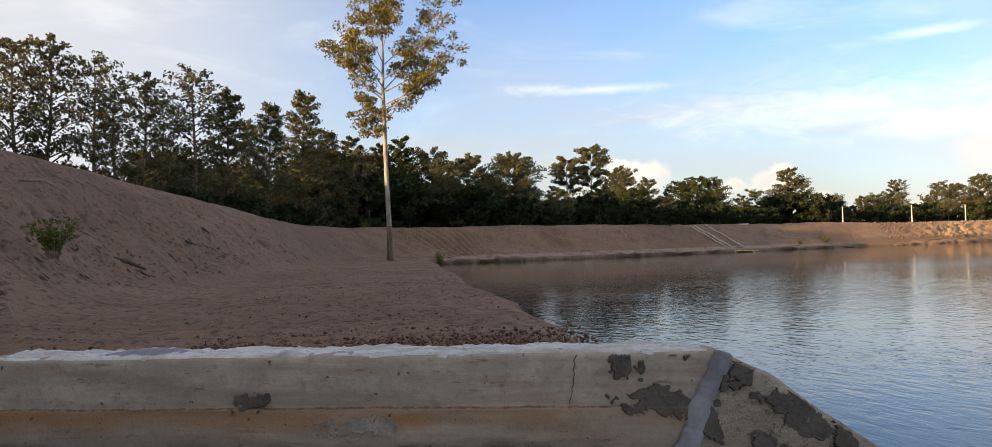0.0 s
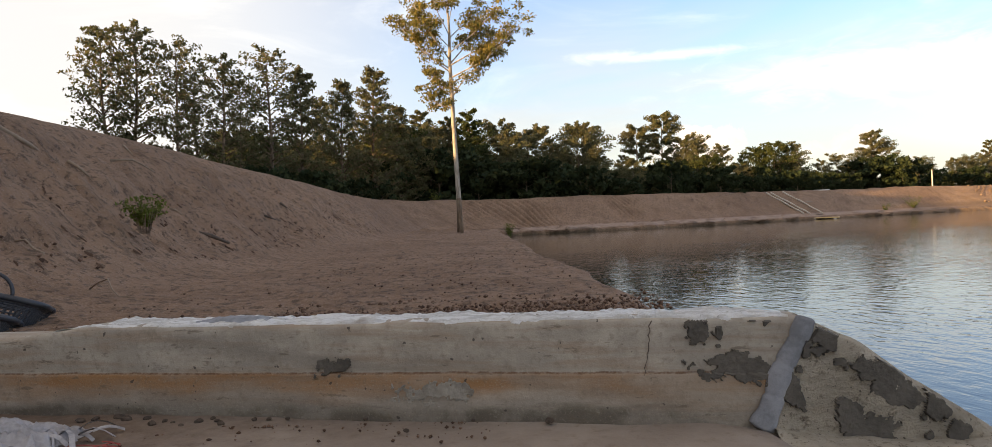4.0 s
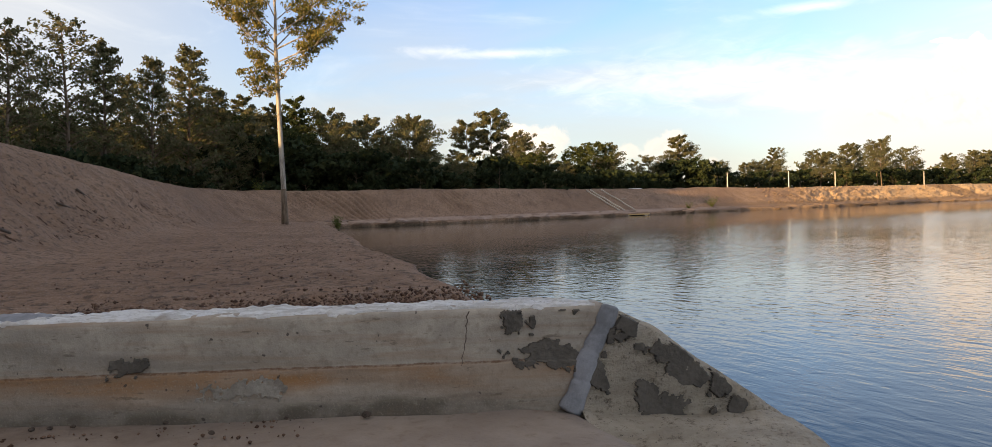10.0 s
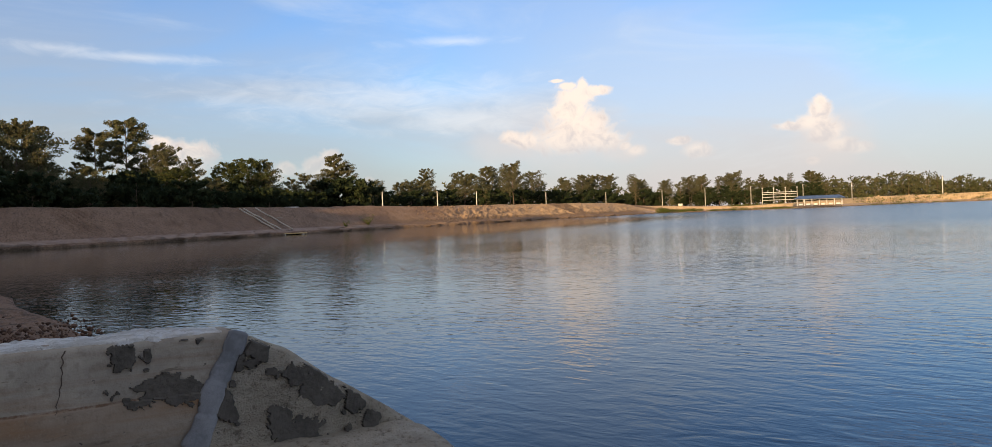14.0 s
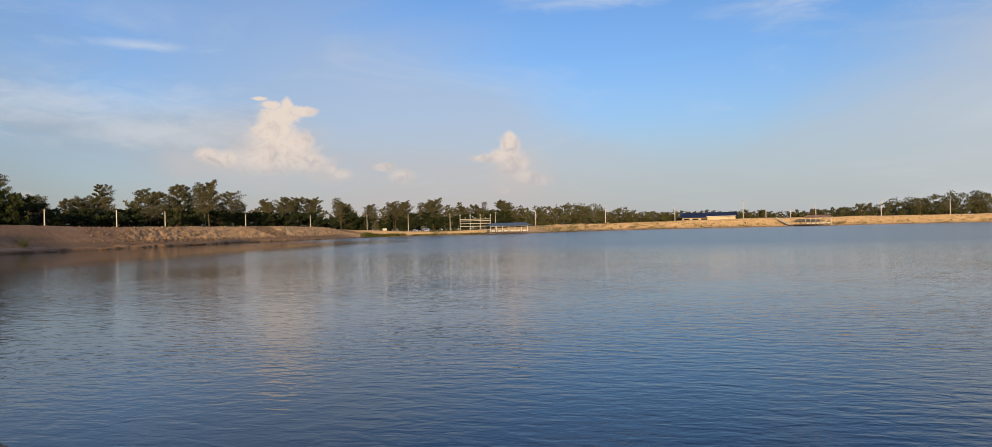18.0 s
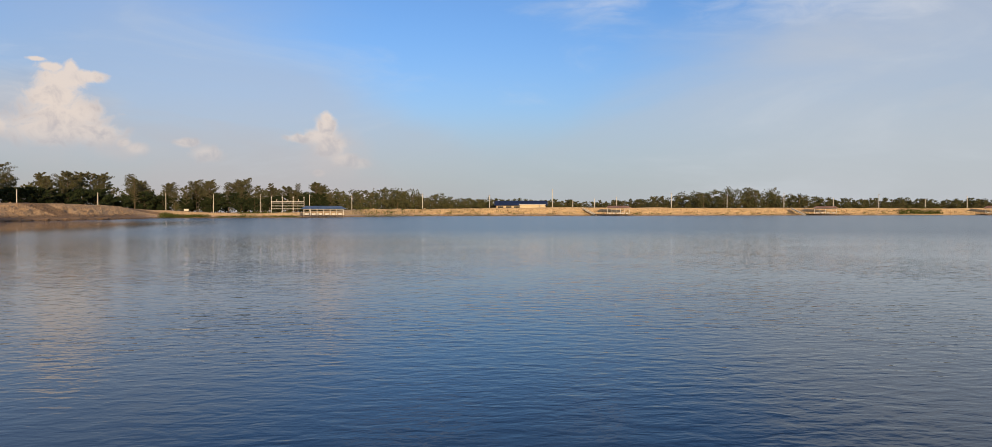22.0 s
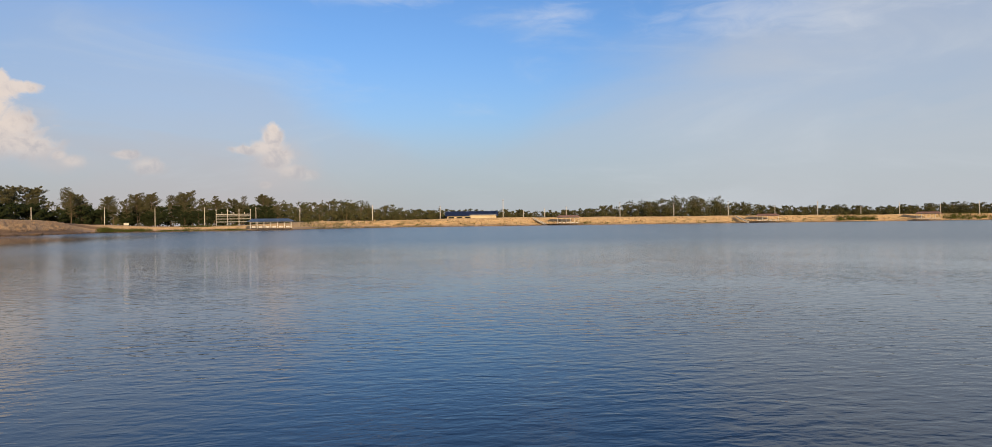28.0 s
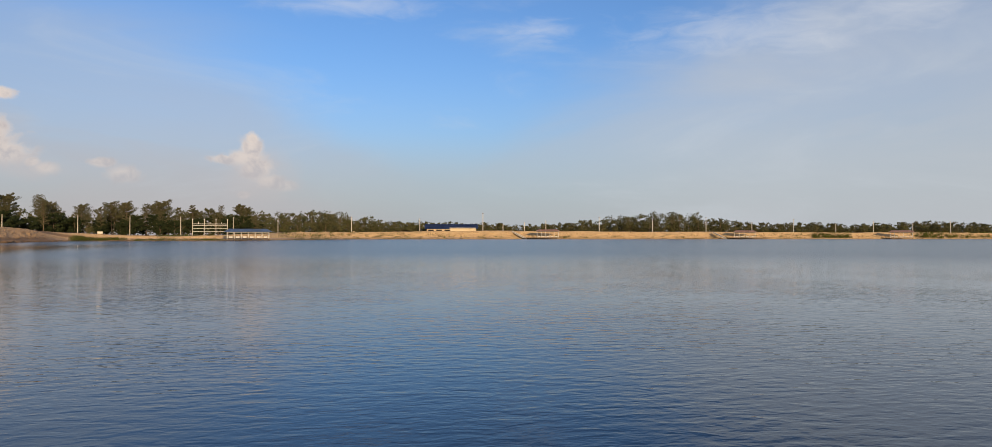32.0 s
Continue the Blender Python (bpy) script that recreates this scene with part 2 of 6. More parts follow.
def sand_material():
    m = Mat("sandy_earth")
    p = m.place()
    big, mid, fine, grit = m.noise(p, 0.11, 4, 0.6), m.noise(p, 0.9, 6, 0.65), m.noise(p, 9, 5, 0.7), m.noise(p, 55, 3, 0.7)
    px, py, pz = m.sep(p)
    # rain and the digger's bucket have drawn streaks down the slopes
    side = m.ramp(px, -6.0, -3.0)
    run_x = m.noise(m.scaled(p, (0.30, 1.25, 0.30)), 5.0, 6, 0.68, 0.5)
    run_y = m.noise(m.scaled(p, (1.25, 0.30, 0.30)), 2.6, 6, 0.68, 0.5)
    flat_run = m.noise(m.scaled(p, (0.8, 1.5, 1.0)), 2.8, 6, 0.7, 0.4)
    slope_run = m.math("ADD", m.math("MULTIPLY", run_x, m.math("SUBTRACT", 1.0, side)), m.math("MULTIPLY", run_y, side))
    up = m.ramp(pz, 0.66, 0.95)
    coarse = m.math("ADD", m.math("MULTIPLY", slope_run, up), m.math("MULTIPLY", flat_run, m.math("SUBTRACT", 1.0, up)))
    # reddish loam by the bench; far dyke's paler yellow sand has sunlight put into its colour
    dry_sunlit = m.ramp(m.math("ADD", px, m.math("MULTIPLY_ADD", big, 60, -30)), 25, 90)
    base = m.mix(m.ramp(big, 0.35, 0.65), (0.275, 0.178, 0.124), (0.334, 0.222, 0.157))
    base = m.mix(dry_sunlit, base, m.mix(m.ramp(px, 118, 150), (0.48, 0.345, 0.225), (0.64, 0.47, 0.27)))
    base = m.mix(m.ramp(mid, 0.42, 0.68, 0, 0.8), base, m.mix(dry_sunlit, (0.206, 0.128, 0.086), (0.44, 0.30, 0.17)))
    base = m.mix(m.ramp(coarse, 0.52, 0.68, 0, 0.5), base, m.mix(dry_sunlit, (0.140, 0.087, 0.059), (0.34, 0.225, 0.125)))
    base = m.mix(m.ramp(coarse, 0.64, 0.69, 0, 0.55), base, m.mix(dry_sunlit, (0.071, 0.044, 0.034), (0.25, 0.155, 0.08)))
    base = m.mix(m.ramp(fine, 0.50, 0.62, 0, 0.8), base, m.mix(dry_sunlit, (0.100, 0.072, 0.054), (0.34, 0.215, 0.11)))
    base = m.mix(m.ramp(grit, 0.56, 0.66, 0, 0.6), base, (0.408, 0.310, 0.263))
    base = m.mix(m.ramp(m.noise(p, 23, 4, 0.7), 0.62, 0.67, 0, 0.75), base, (0.067, 0.042, 0.033))
    # the wet, stained foot along the water
    z = m.sep(p)[2]
    crust = m.math("MULTIPLY", m.ramp(py, 50, 56), m.math("MULTIPLY", m.ramp(pz, 0.24, 0.30), m.ramp(pz, 0.60, 0.48)))
    base = m.mix(m.math("MULTIPLY", crust, 0.75), base, m.mix(m.ramp(mid, 0.4, 0.65), (0.446, 0.340, 0.287), (0.314, 0.230, 0.187)))      # dried silt on the ledge
    wet = m.ramp(m.math("ADD", z, m.math("MULTIPLY_ADD", m.noise(p, 2.2, 4, 0.7), 0.44, -0.22)), 0.19, 0.09)
    base = m.mix(m.math("MULTIPLY", wet, 0.9), base, m.mix(m.ramp(fine, 0.4, 0.6), (0.105, 0.075, 0.053), (0.19, 0.135, 0.095)))
    # shade painted along the tipped stretch's foot, and two darker slanting bands across it
    stir = m.math("MULTIPLY_ADD", m.noise(p, 0.7, 5, 0.65), 2.4, -1.2)
    dark_band = m.math("MULTIPLY", m.ramp(m.math("ADD", pz, m.math("MULTIPLY", stir, 0.45)), 1.05, 0.70), m.math("MULTIPLY", m.ramp(px, 24, 45), m.ramp(px, 128, 112)))
    for x0, fall, half in ((88.9, 2.5, 2.6), (133.5, 7.0, 2.2)):
        u = m.math("ABSOLUTE", m.math("ADD", m.math("ADD", px, m.math("MULTIPLY_ADD", pz, fall, -x0)), stir))
        dark_band = m.math("MAXIMUM", dark_band, m.math("MULTIPLY", m.ramp(u, half + 0.6, half - 0.6), m.math("MULTIPLY", m.ramp(py, 80, 85), m.ramp(py, 124, 120))))
    base = m.mix(m.math("MULTIPLY", dark_band, 0.85), base, m.mix(m.ramp(fine, 0.4, 0.6), (0.235, 0.160, 0.108), (0.170, 0.112, 0.076)))
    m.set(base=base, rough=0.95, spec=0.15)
    h = m.math("ADD", m.math("MULTIPLY", mid, 0.6), m.math("MULTIPLY_ADD", fine, 0.30, m.math("MULTIPLY_ADD", coarse, 0.5, m.math("MULTIPLY", grit, 0.08))))
    m.bump(h, 1.0, 0.20)
    return m.mat


def water_material():
    m = Mat("pond_water")
    p = m.place()
    turn = m.n.new("ShaderNodeMapping")
    m.l.new(p, turn.inputs[0])
    turn.inputs["Rotation"].default_value = (0, 0, radians(-22))
    run = turn.outputs[0]                       # x runs with the breeze, y along the crests
    swell = m.noise(m.scaled(run, (1.0, 0.5, 1.0)), 1.1, 2, 0.5, 0.3)
    chop = m.noise(m.scaled(run, (1.0, 0.48, 1.0)), 7.5, 2, 0.45, 0.4)
    fine = m.noise(m.scaled(run, (1.0, 0.65, 1.0)), 17.0, 2, 0.5, 0.4)
    group = m.ramp(m.noise(p, 0.16, 3, 0.6), 0.36, 0.64, 0.62, 1.1)
    px, py, pz = m.sep(p)
    off_dyke = m.math("SUBTRACT", m.math("MULTIPLY_ADD", px, 0.48, 56.0), py)
    lee = m.math("MULTIPLY", m.ramp(off_dyke, 40, 24), m.ramp(px, 100, 50))      # still water in the lee of the near dyke
    out = m.math("SQRT", m.math("ADD", m.math("MULTIPLY", px, px), m.math("MULTIPLY", py, py)))
    open_water = m.math("MULTIPLY", m.ramp(out, 10, 55), m.math("MULTIPLY_ADD", lee, -0.75, 1.0))      # out in the open the ripples grow fine and even
    group = m.math("MULTIPLY", group, m.math("MULTIPLY_ADD", m.math("MULTIPLY", m.ramp(px, 6.0, 1.5), m.ramp(py, 8.5, 5.0)), -0.55, 1.0))      # calmer beside the wing
    group = m.math("MULTIPLY", group, m.math("MULTIPLY", m.math("MULTIPLY_ADD", open_water, -0.70, 1.0), m.math("MULTIPLY_ADD", lee, -0.65, 1.0)))
    h = m.math("MULTIPLY", group, m.math("MULTIPLY_ADD", swell, 0.03, m.math("MULTIPLY_ADD", chop, 0.112, m.math("MULTIPLY", fine, 0.026))))
    silt = m.math("MULTIPLY", m.ramp(px, 60, 10), m.ramp(py, 10, 34))     # stirred-up silt below the near dyke
    m.set(base=m.mix(silt, (0.012, 0.020, 0.027), (0.075, 0.072, 0.048)), rough=m.math("MULTIPLY_ADD", open_water, 0.19, 0.02), ior=1.333)
    m.bump(h, 1.0, 0.10)
    return m.mat


def concrete_material():
    m = Mat("old_concrete")
    p = m.place()
    x, y, z = m.sep(p)
    wob = m.noise(m.scaled(p, (0.6, 1, 2)), 2.0, 4, 0.6)
    zz = m.math("ADD", z, m.math("MULTIPLY_ADD", wob, 0.16, -0.08))
    n1, n2, n3 = m.noise(p, 3.2, 6, 0.65), m.noise(p, 24, 5, 0.7), m.noise(p, 110, 2)
    streaks = m.noise(m.scaled(p, (0.45, 1, 5)), 3.0, 6, 0.65, 0.3)
    base = m.mix(m.ramp(n1, 0.35, 0.68), (0.36, 0.323, 0.272), (0.50, 0.45, 0.378))
    base = m.mix(m.ramp(streaks, 0.44, 0.66, 0, 0.75), base, (0.345, 0.262, 0.195))
    base = m.mix(m.ramp(m.noise(m.scaled(p, (0.35, 1, 1.4)), 1.7, 5, 0.6, 0.5), 0.46, 0.64, 0, 0.6), base, (0.205, 0.185, 0.160))
    # rusty seep below the pour joint
    seep = m.math("MULTIPLY", m.ramp(zz, 0.24, 0.40), m.ramp(z, 0.452, 0.438))
    base = m.mix(m.math("MULTIPLY", seep, m.ramp(m.noise(m.scaled(p, (0.5, 1, 3)), 2.6, 5), 0.34, 0.66, 0.30, 1.0)), base, (0.34, 0.185, 0.088))
    line = m.math("MULTIPLY", m.ramp(m.math("ADD", z, m.math("MULTIPLY_ADD", n1, 0.03, -0.015)), 0.436, 0.442), m.ramp(m.math("ADD", z, m.math("MULTIPLY_ADD", n1, 0.03, -0.015)), 0.452, 0.446))
    base = m.mix(m.math("MULTIPLY", line, m.ramp(n2, 0.35, 0.6, 0.2, 0.9)), base, (0.14, 0.065, 0.032))
    foot = m.ramp(zz, 0.30, 0.22)
    base = m.mix(m.math("MULTIPLY", foot, m.ramp(n1, 0.4, 0.6, 0.2, 0.9)), base, (0.12, 0.103, 0.080))
    base = m.mix(m.ramp(n2, 0.50, 0.68, 0, 0.38), base, (0.185, 0.15, 0.11))
    base = m.mix(m.ramp(m.noise(p, 75, 3, 0.7), 0.56, 0.66, 0, 0.28), base, (0.43, 0.385, 0.31))
    base = m.mix(m.ramp(m.noise(m.scaled(p, (0.5, 1, 2.2)), 9, 5, 0.7), 0.60, 0.66, 0, 0.6), base, (0.14, 0.112, 0.082))
    pit = m.ramp(m.noise(p, 26, 2, 0.4), 0.73, 0.76)
    base = m.mix(m.math("MULTIPLY", pit, 0.8), base, (0.06, 0.05, 0.045))
    m.set(base=base, rough=0.92, spec=0.2)
    m.bump(m.math("ADD", n2, m.math("MULTIPLY_ADD", n3, 0.25, m.math("MULTIPLY", n1, 0.6))), 0.32, 0.02)
    return m.mat


def wing_material():
    m = Mat("rough_rendered_concrete")
    p = m.place()
    tilt = m.n.new("ShaderNodeMapping")
    m.l.new(p, tilt.inputs[0])
    tilt.inputs["Rotation"].default_value, tilt.inputs["Scale"].default_value = (0, radians(-34), 0), (0.55, 1, 2.4)
    n1, n2, n3 = m.noise(tilt.outputs[0], 4.0, 6, 0.7, 0.3), m.noise(p, 21, 6, 0.75), m.noise(p, 90, 3)
    base = m.mix(m.ramp(n1, 0.35, 0.65), (0.365, 0.32, 0.255), (0.49, 0.435, 0.355))
    base = m.mix(m.ramp(n2, 0.52, 0.68, 0, 0.85), base, (0.165, 0.135, 0.10))
    base = m.mix(m.ramp(m.noise(p, 48, 3, 0.6), 0.64, 0.7, 0, 0.8), base, (0.08, 0.068, 0.055))
    m.set(base=base, rough=0.95, spec=0.2)
    m.bump(m.math("ADD", n2, m.math("MULTIPLY_ADD", n3, 0.3, m.math("MULTIPLY", n1, 0.8))), 0.9, 0.035)
    return m.mat


def mortar_material(name, a, b, strength=0.6, rough=0.9):
    m = Mat(name)
    p = m.place()
    n1, n2 = m.noise(p, 7, 6, 0.7), m.noise(p, 60, 4, 0.7)
    m.set(base=m.mix(m.ramp(n1, 0.35, 0.65), a, b), rough=rough, spec=0.25)
    m.bump(m.math("MULTIPLY_ADD", n2, 0.5, n1), strength, 0.02)
    return m.mat


def cap_material():
    m = Mat("pale_trowelled_mortar")
    p = m.place()
    n1, n2, n3 = m.noise(m.scaled(p, (0.5, 1.6, 1)), 9, 6, 0.7, 0.4), m.noise(p, 42, 5, 0.75), m.noise(p, 3.0, 4)
    base = m.mix(m.ramp(n1, 0.42, 0.6), (0.80, 0.80, 0.785), (0.58, 0.565, 0.53))
    base = m.mix(m.ramp(n2, 0.58, 0.66, 0, 0.7), base, (0.27, 0.25, 0.22))
    base = m.mix(m.ramp(n3, 0.58, 0.7, 0, 0.6), base, (0.30, 0.24, 0.185))
    m.set(base=base, rough=0.92, spec=0.2)
    m.bump(m.math("ADD", n2, m.math("MULTIPLY", n1, 0.6)), 0.9, 0.02)
    return m.mat


def bark_material(name, a, b):
    m = Mat(name)
    p = m.own()
    n1 = m.noise(m.scaled(p, (1, 1, 0.25)), 5, 6, 0.65)
    n2 = m.noise(m.scaled(p, (1, 1, 0.4)), 26, 4)
    m.set(base=m.mix(m.ramp(n1, 0.36, 0.62), a, b), rough=0.9, spec=0.2)
    m.bump(m.math("ADD", n1, m.math("MULTIPLY", n2, 0.4)), 0.6, 0.03)
    return m.mat


def leaf_material(name, colours, through_light=0.35):
    """Leaves: each its own tint, letting some light through."""
    m = Mat(name)
    rnd = m.n.new("ShaderNodeNewGeometry").outputs["Random Per Island"]
    tree = m.n.new("ShaderNodeObjectInfo").outputs["Random"]
    r = m.n.new("ShaderNodeValToRGB")
    m.l.new(m.math("FRACT", m.math("MULTIPLY_ADD", tree, 0.22, m.math("MULTIPLY", rnd, 0.78))), r.inputs[0])
    while len(r.color_ramp.elements) < len(colours):
        r.color_ramp.elements.new(0.5)
    for i, c in enumerate(colours):
        r.color_ramp.elements[i].position = i / (len(colours) - 1)
        r.color_ramp.elements[i].color = (*c, 1)
    m.set(base=r.outputs[0], rough=0.8, spec=0.1)
    tr = m.n.new("ShaderNodeBsdfTranslucent")
    m.l.new(r.outputs[0], tr.inputs[0])
    mx = m.n.new("ShaderNodeMixShader")
    mx.inputs[0].default_value = through_light
    m.l.new(m.bsdf.outputs[0], mx.inputs[1]), m.l.new(tr.outputs[0], mx.inputs[2])
    m.l.new(mx.outputs[0], m.out.inputs[0])
    return m.mat


SAND = sand_material()
WATER = water_material()
CONCRETE = concrete_material()
WING = wing_material()
WHITE_MORTAR = cap_material()
SCRAPED = mortar_material("scraped_lime_bloom", (0.22, 0.20, 0.17), (0.36, 0.335, 0.29), 0.5)
DARK_MORTAR = mortar_material("fresh_dark_mortar", (0.085, 0.078, 0.068), (0.135, 0.122, 0.105), 0.5)
BEAD_MORTAR = mortar_material("grey_joint_mortar", (0.19, 0.20, 0.215), (0.31, 0.32, 0.345), 0.25, 0.8)
BARK_PALE = bark_material("pale_bark", (0.19, 0.165, 0.14), (0.44, 0.395, 0.335))
BARK = bark_material("brown_bark", (0.10, 0.072, 0.05), (0.22, 0.165, 0.12))
LEAF_MAIN = leaf_material("yellow_green_leaves", [(0.12, 0.135, 0.045), (0.19, 0.17, 0.055), (0.26, 0.20, 0.07), (0.15, 0.155, 0.05)])
LEAF_TEAK = leaf_material("olive_leaves", [(0.068, 0.086, 0.040), (0.112, 0.118, 0.058), (0.165, 0.140, 0.082), (0.088, 0.105, 0.048)])
LEAF_GREEN = leaf_material("deep_green_leaves", [(0.030, 0.044, 0.017), (0.050, 0.066, 0.022), (0.085, 0.088, 0.032), (0.038, 0.055, 0.020)], 0.22)
# greens lowered so the undergrowth carries the wood's shade in its colour
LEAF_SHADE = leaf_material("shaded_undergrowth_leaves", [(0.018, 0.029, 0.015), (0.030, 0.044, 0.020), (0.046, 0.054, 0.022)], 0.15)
LEAF_FAR = leaf_material("distant_olive_leaves", [(0.070, 0.090, 0.036), (0.105, 0.112, 0.048), (0.135, 0.115, 0.060), (0.082, 0.104, 0.040)])
YELLOW_PAINT = plain("yellow_raft_paint", (0.66, 0.45, 0.20), 0.6)
GRASS = leaf_material("grass_blades", [(0.07, 0.10, 0.02), (0.12, 0.15, 0.035), (0.17, 0.16, 0.05)], 0.25)
POLE_CONCRETE = plain("pole_concrete", (0.60, 0.57, 0.51), 0.85)
WHITE_PAINT = plain("white_paint", (0.58, 0.57, 0.54), 0.6)
BLUE_ROOF = plain("blue_roof_sheet", (0.20, 0.30, 0.50), 0.5)
NAVY_ROOF = plain("dark_blue_roof_sheet", (0.035, 0.06, 0.17), 0.5)
RED_ROOF = plain("rusty_red_roof_sheet", (0.58, 0.37, 0.30), 0.7)
DARK_TIMBER = plain("dark_timber", (0.09, 0.065, 0.05), 0.85)
DRY_WOOD = plain("dry_wood", (0.27, 0.205, 0.15), 0.85)
BASKET_PLASTIC = plain("dark_grey_plastic", (0.030, 0.034, 0.043), 0.5)
SACK = plain("woven_white_sack", (0.33, 0.32, 0.33), 0.7, 0, 0.3)
RED_NET = plain("red_netting", (0.34, 0.075, 0.065), 0.7)
STONE = plain("brown_stone", (0.075, 0.055, 0.042), 0.9, 0, 0.5, 20)
CAR_PAINT = plain("silver_car_paint", (0.62, 0.63, 0.65), 0.3, 0.4, 0.05)
CAR_GLASS = plain("car_glass", (0.02, 0.022, 0.025), 0.08, 0, 0.1)
WARM_WALL = plain("cream_wall_paint", (0.62, 0.52, 0.36), 0.8)
POLY_PIPE = plain("white_pipe", (0.52, 0.46, 0.38), 0.6)


# ---- mesh helpers ----
def mesh_object(name, verts, faces, material, parent=None, smooth=False):
    """One mesh object out of points and faces, linked at top level or under its thing."""
    me = bpy.data.meshes.new(name)
    me.from_pydata([tuple(v) for v in verts], [], [tuple(f) for f in faces])
    me.materials.append(material)
    if smooth:
        me.polygons.foreach_set("use_smooth", [True] * len(me.polygons))
    me.update()
    ob = new(name, me)
    if parent is not None:
        ob.parent = parent
    return ob


def part(name, bm, material, parent, label=""):
    """Links a bmesh as one part under a thing or a part."""
    me = bpy.data.meshes.new(name)
    bm.to_mesh(me)
    bm.free()
    me.materials.append(material)
    ob = new(name, me)
    if parent is not None:
        ob.parent = parent
    return tagged(ob, label) if label else ob


def thing(name, m, label, category, group="", kind=""):
    ob = new(name)
    ob.matrix_world = m
    return tagged(ob, label, category, group, kind)


def box(bm, size, at, rot=None, bevel=0.0):
    """A box with its edges taken off, added to bm."""
    m = Matrix.Translation(at) @ (rot or Matrix.Identity(4)) @ Matrix.Diagonal((*size, 1))
    r = bmesh.ops.create_cube(bm, size=1.0, matrix=m)
    if bevel:
        edges = list({e for v in r["verts"] for e in v.link_edges})
        bmesh.ops.bevel(bm, geom=edges, offset=bevel, segments=2, affect="EDGES", profile=0.6)
    return bm


def tube(points, radii, sides=7):
    """Points and faces of a tapered tube along a line."""
    pts = [Vector(p) for p in points]
    verts, faces = [], []
    for i, p in enumerate(pts):
        d = (pts[min(i + 1, len(pts) - 1)] - pts[max(i - 1, 0)]).normalized()
        a = d.cross(Vector((0.31, 0.92, 0.24))).normalized()
        b = d.cross(a)
        for k in range(sides):
            w = 2 * math.pi * k / sides
            verts.append(p + (a * math.cos(w) + b * math.sin(w)) * radii[i])
    for i in range(len(pts) - 1):
        for k in range(sides):
            k2 = (k + 1) % sides
            faces.append((i * sides + k, i * sides + k2, (i + 1) * sides + k2, (i + 1) * sides + k))
    faces.append(tuple(range(sides - 1, -1, -1)))
    faces.append(tuple((len(pts) - 1) * sides + k for k in range(sides)))
    return verts, faces


def merge(pieces):
    """Several (points, faces) as one."""
    verts, faces = [], []
    for v, f in pieces:
        o = len(verts)
        verts += list(v)
        faces += [tuple(i + o for i in q) for q in f]
    return verts, faces


def lattice(a, b, seed):
    """Smooth noise of -1 to 1 over two arrays of coordinates."""
    ia, ib = np.floor(a).astype(np.int64), np.floor(b).astype(np.int64)
    fa, fb = a - ia, b - ib
    fa, fb = fa * fa * (3 - 2 * fa), fb * fb * (3 - 2 * fb)

    def h(i, j):
        k = (i * 374761393 + j * 668265263 + seed * 974711) & 0x7FFFFFFF
        k = ((k ^ (k >> 13)) * 1274126177) & 0x7FFFFFFF
        return ((k ^ (k >> 16)) & 0xFFFF) / 32767.5 - 1

    return (h(ia, ib) * (1 - fa) + h(ia + 1, ib) * fa) * (1 - fb) + (h(ia, ib + 1) * (1 - fa) + h(ia + 1, ib + 1) * fa) * fb


def rough(a, b, seed, octaves=4, gain=0.5):
    s, amp = 0, 1.0
    for o in range(octaves):
        s = s + amp * lattice(a * 2 ** o, b * 2 ** o, seed + o)
        amp *= gain
    return s


def sheet(rows, cols, offset=0):
    return [(offset + i * cols + j, offset + i * cols + j + 1, offset + (i + 1) * cols + j + 1, offset + (i + 1) * cols + j)
            for i in range(rows - 1) for j in range(cols - 1)]


# ---- the ground: dyke round the pond, bench beside it, plain outside ----
# foot of the dyke: x, y, crest height, height of the ledge at its foot, how far it is bench and not water
# unseen stretch beside and behind the floor is raised to block skylight
FOOT = [(-4.6, -40, 3.2, 0.3, 1), (-3.0, -12, 7.5, 0.3, 1), (-2.0, -4, 8.5, 0.3, 1), (-2.1, 0.8, 7.0, 0.35, 1), (-4.5, 2.7, 3.9, 0.5, 1), (-4.6, 5.0, 3.32, 0.64, 1), (-4.7, 8.4, 3.26, 0.66, 1), (-5.1, 11.4, 3.2, 0.66, 1), (-5.8, 17.3, 3.2, 0.66, 1),
        (-7.4, 30, 3.05, 0.66, 1), (-8.6, 41, 3.03, 0.66, 0.9), (-8.0, 49, 3.0, 0.62, 0.3), (-4.0, 54, 2.95, 0.44, 0), (1, 56, 2.92, 0.42, 0), (10, 59.2, 2.85, 0.38, 0),
        (20, 65, 2.8, 0.34, 0), (34, 73, 2.75, 0.34, 0), (50, 81, 2.55, 0.36, 0), (70, 91, 2.55, 0.35, 0), (92, 98, 2.6, 0.35, 0), (112, 109, 2.5, 0.3, 0),
        (127, 115, 1.7, 0.2, 0), (137, 104, 0.9, 0.15, 0), (146, 95, 1.25, 0.15, 0), (160, 91, 1.5, 0.2, 0), (186, 94, 1.95, 0.25, 0), (214, 87, 2.2, 0.3, 0), (231, 60, 2.7, 0.3, 0),
        (246, 30, 2.65, 0.3, 0), (262, -8, 2.5, 0.3, 0), (276, -50, 2.45, 0.3, 0), (292, -100, 2.3, 0.3, 0), (312, -160, 2.1, 0.3, 0), (330, -250, 2.2, 0.3, 0),
        (290, -330, 2.4, 0.3, 0), (150, -350, 2.5, 0.3, 0), (30, -260, 2.8, 0.3, 0.3), (-4.6, -120, 3.0, 0.3, 1)]


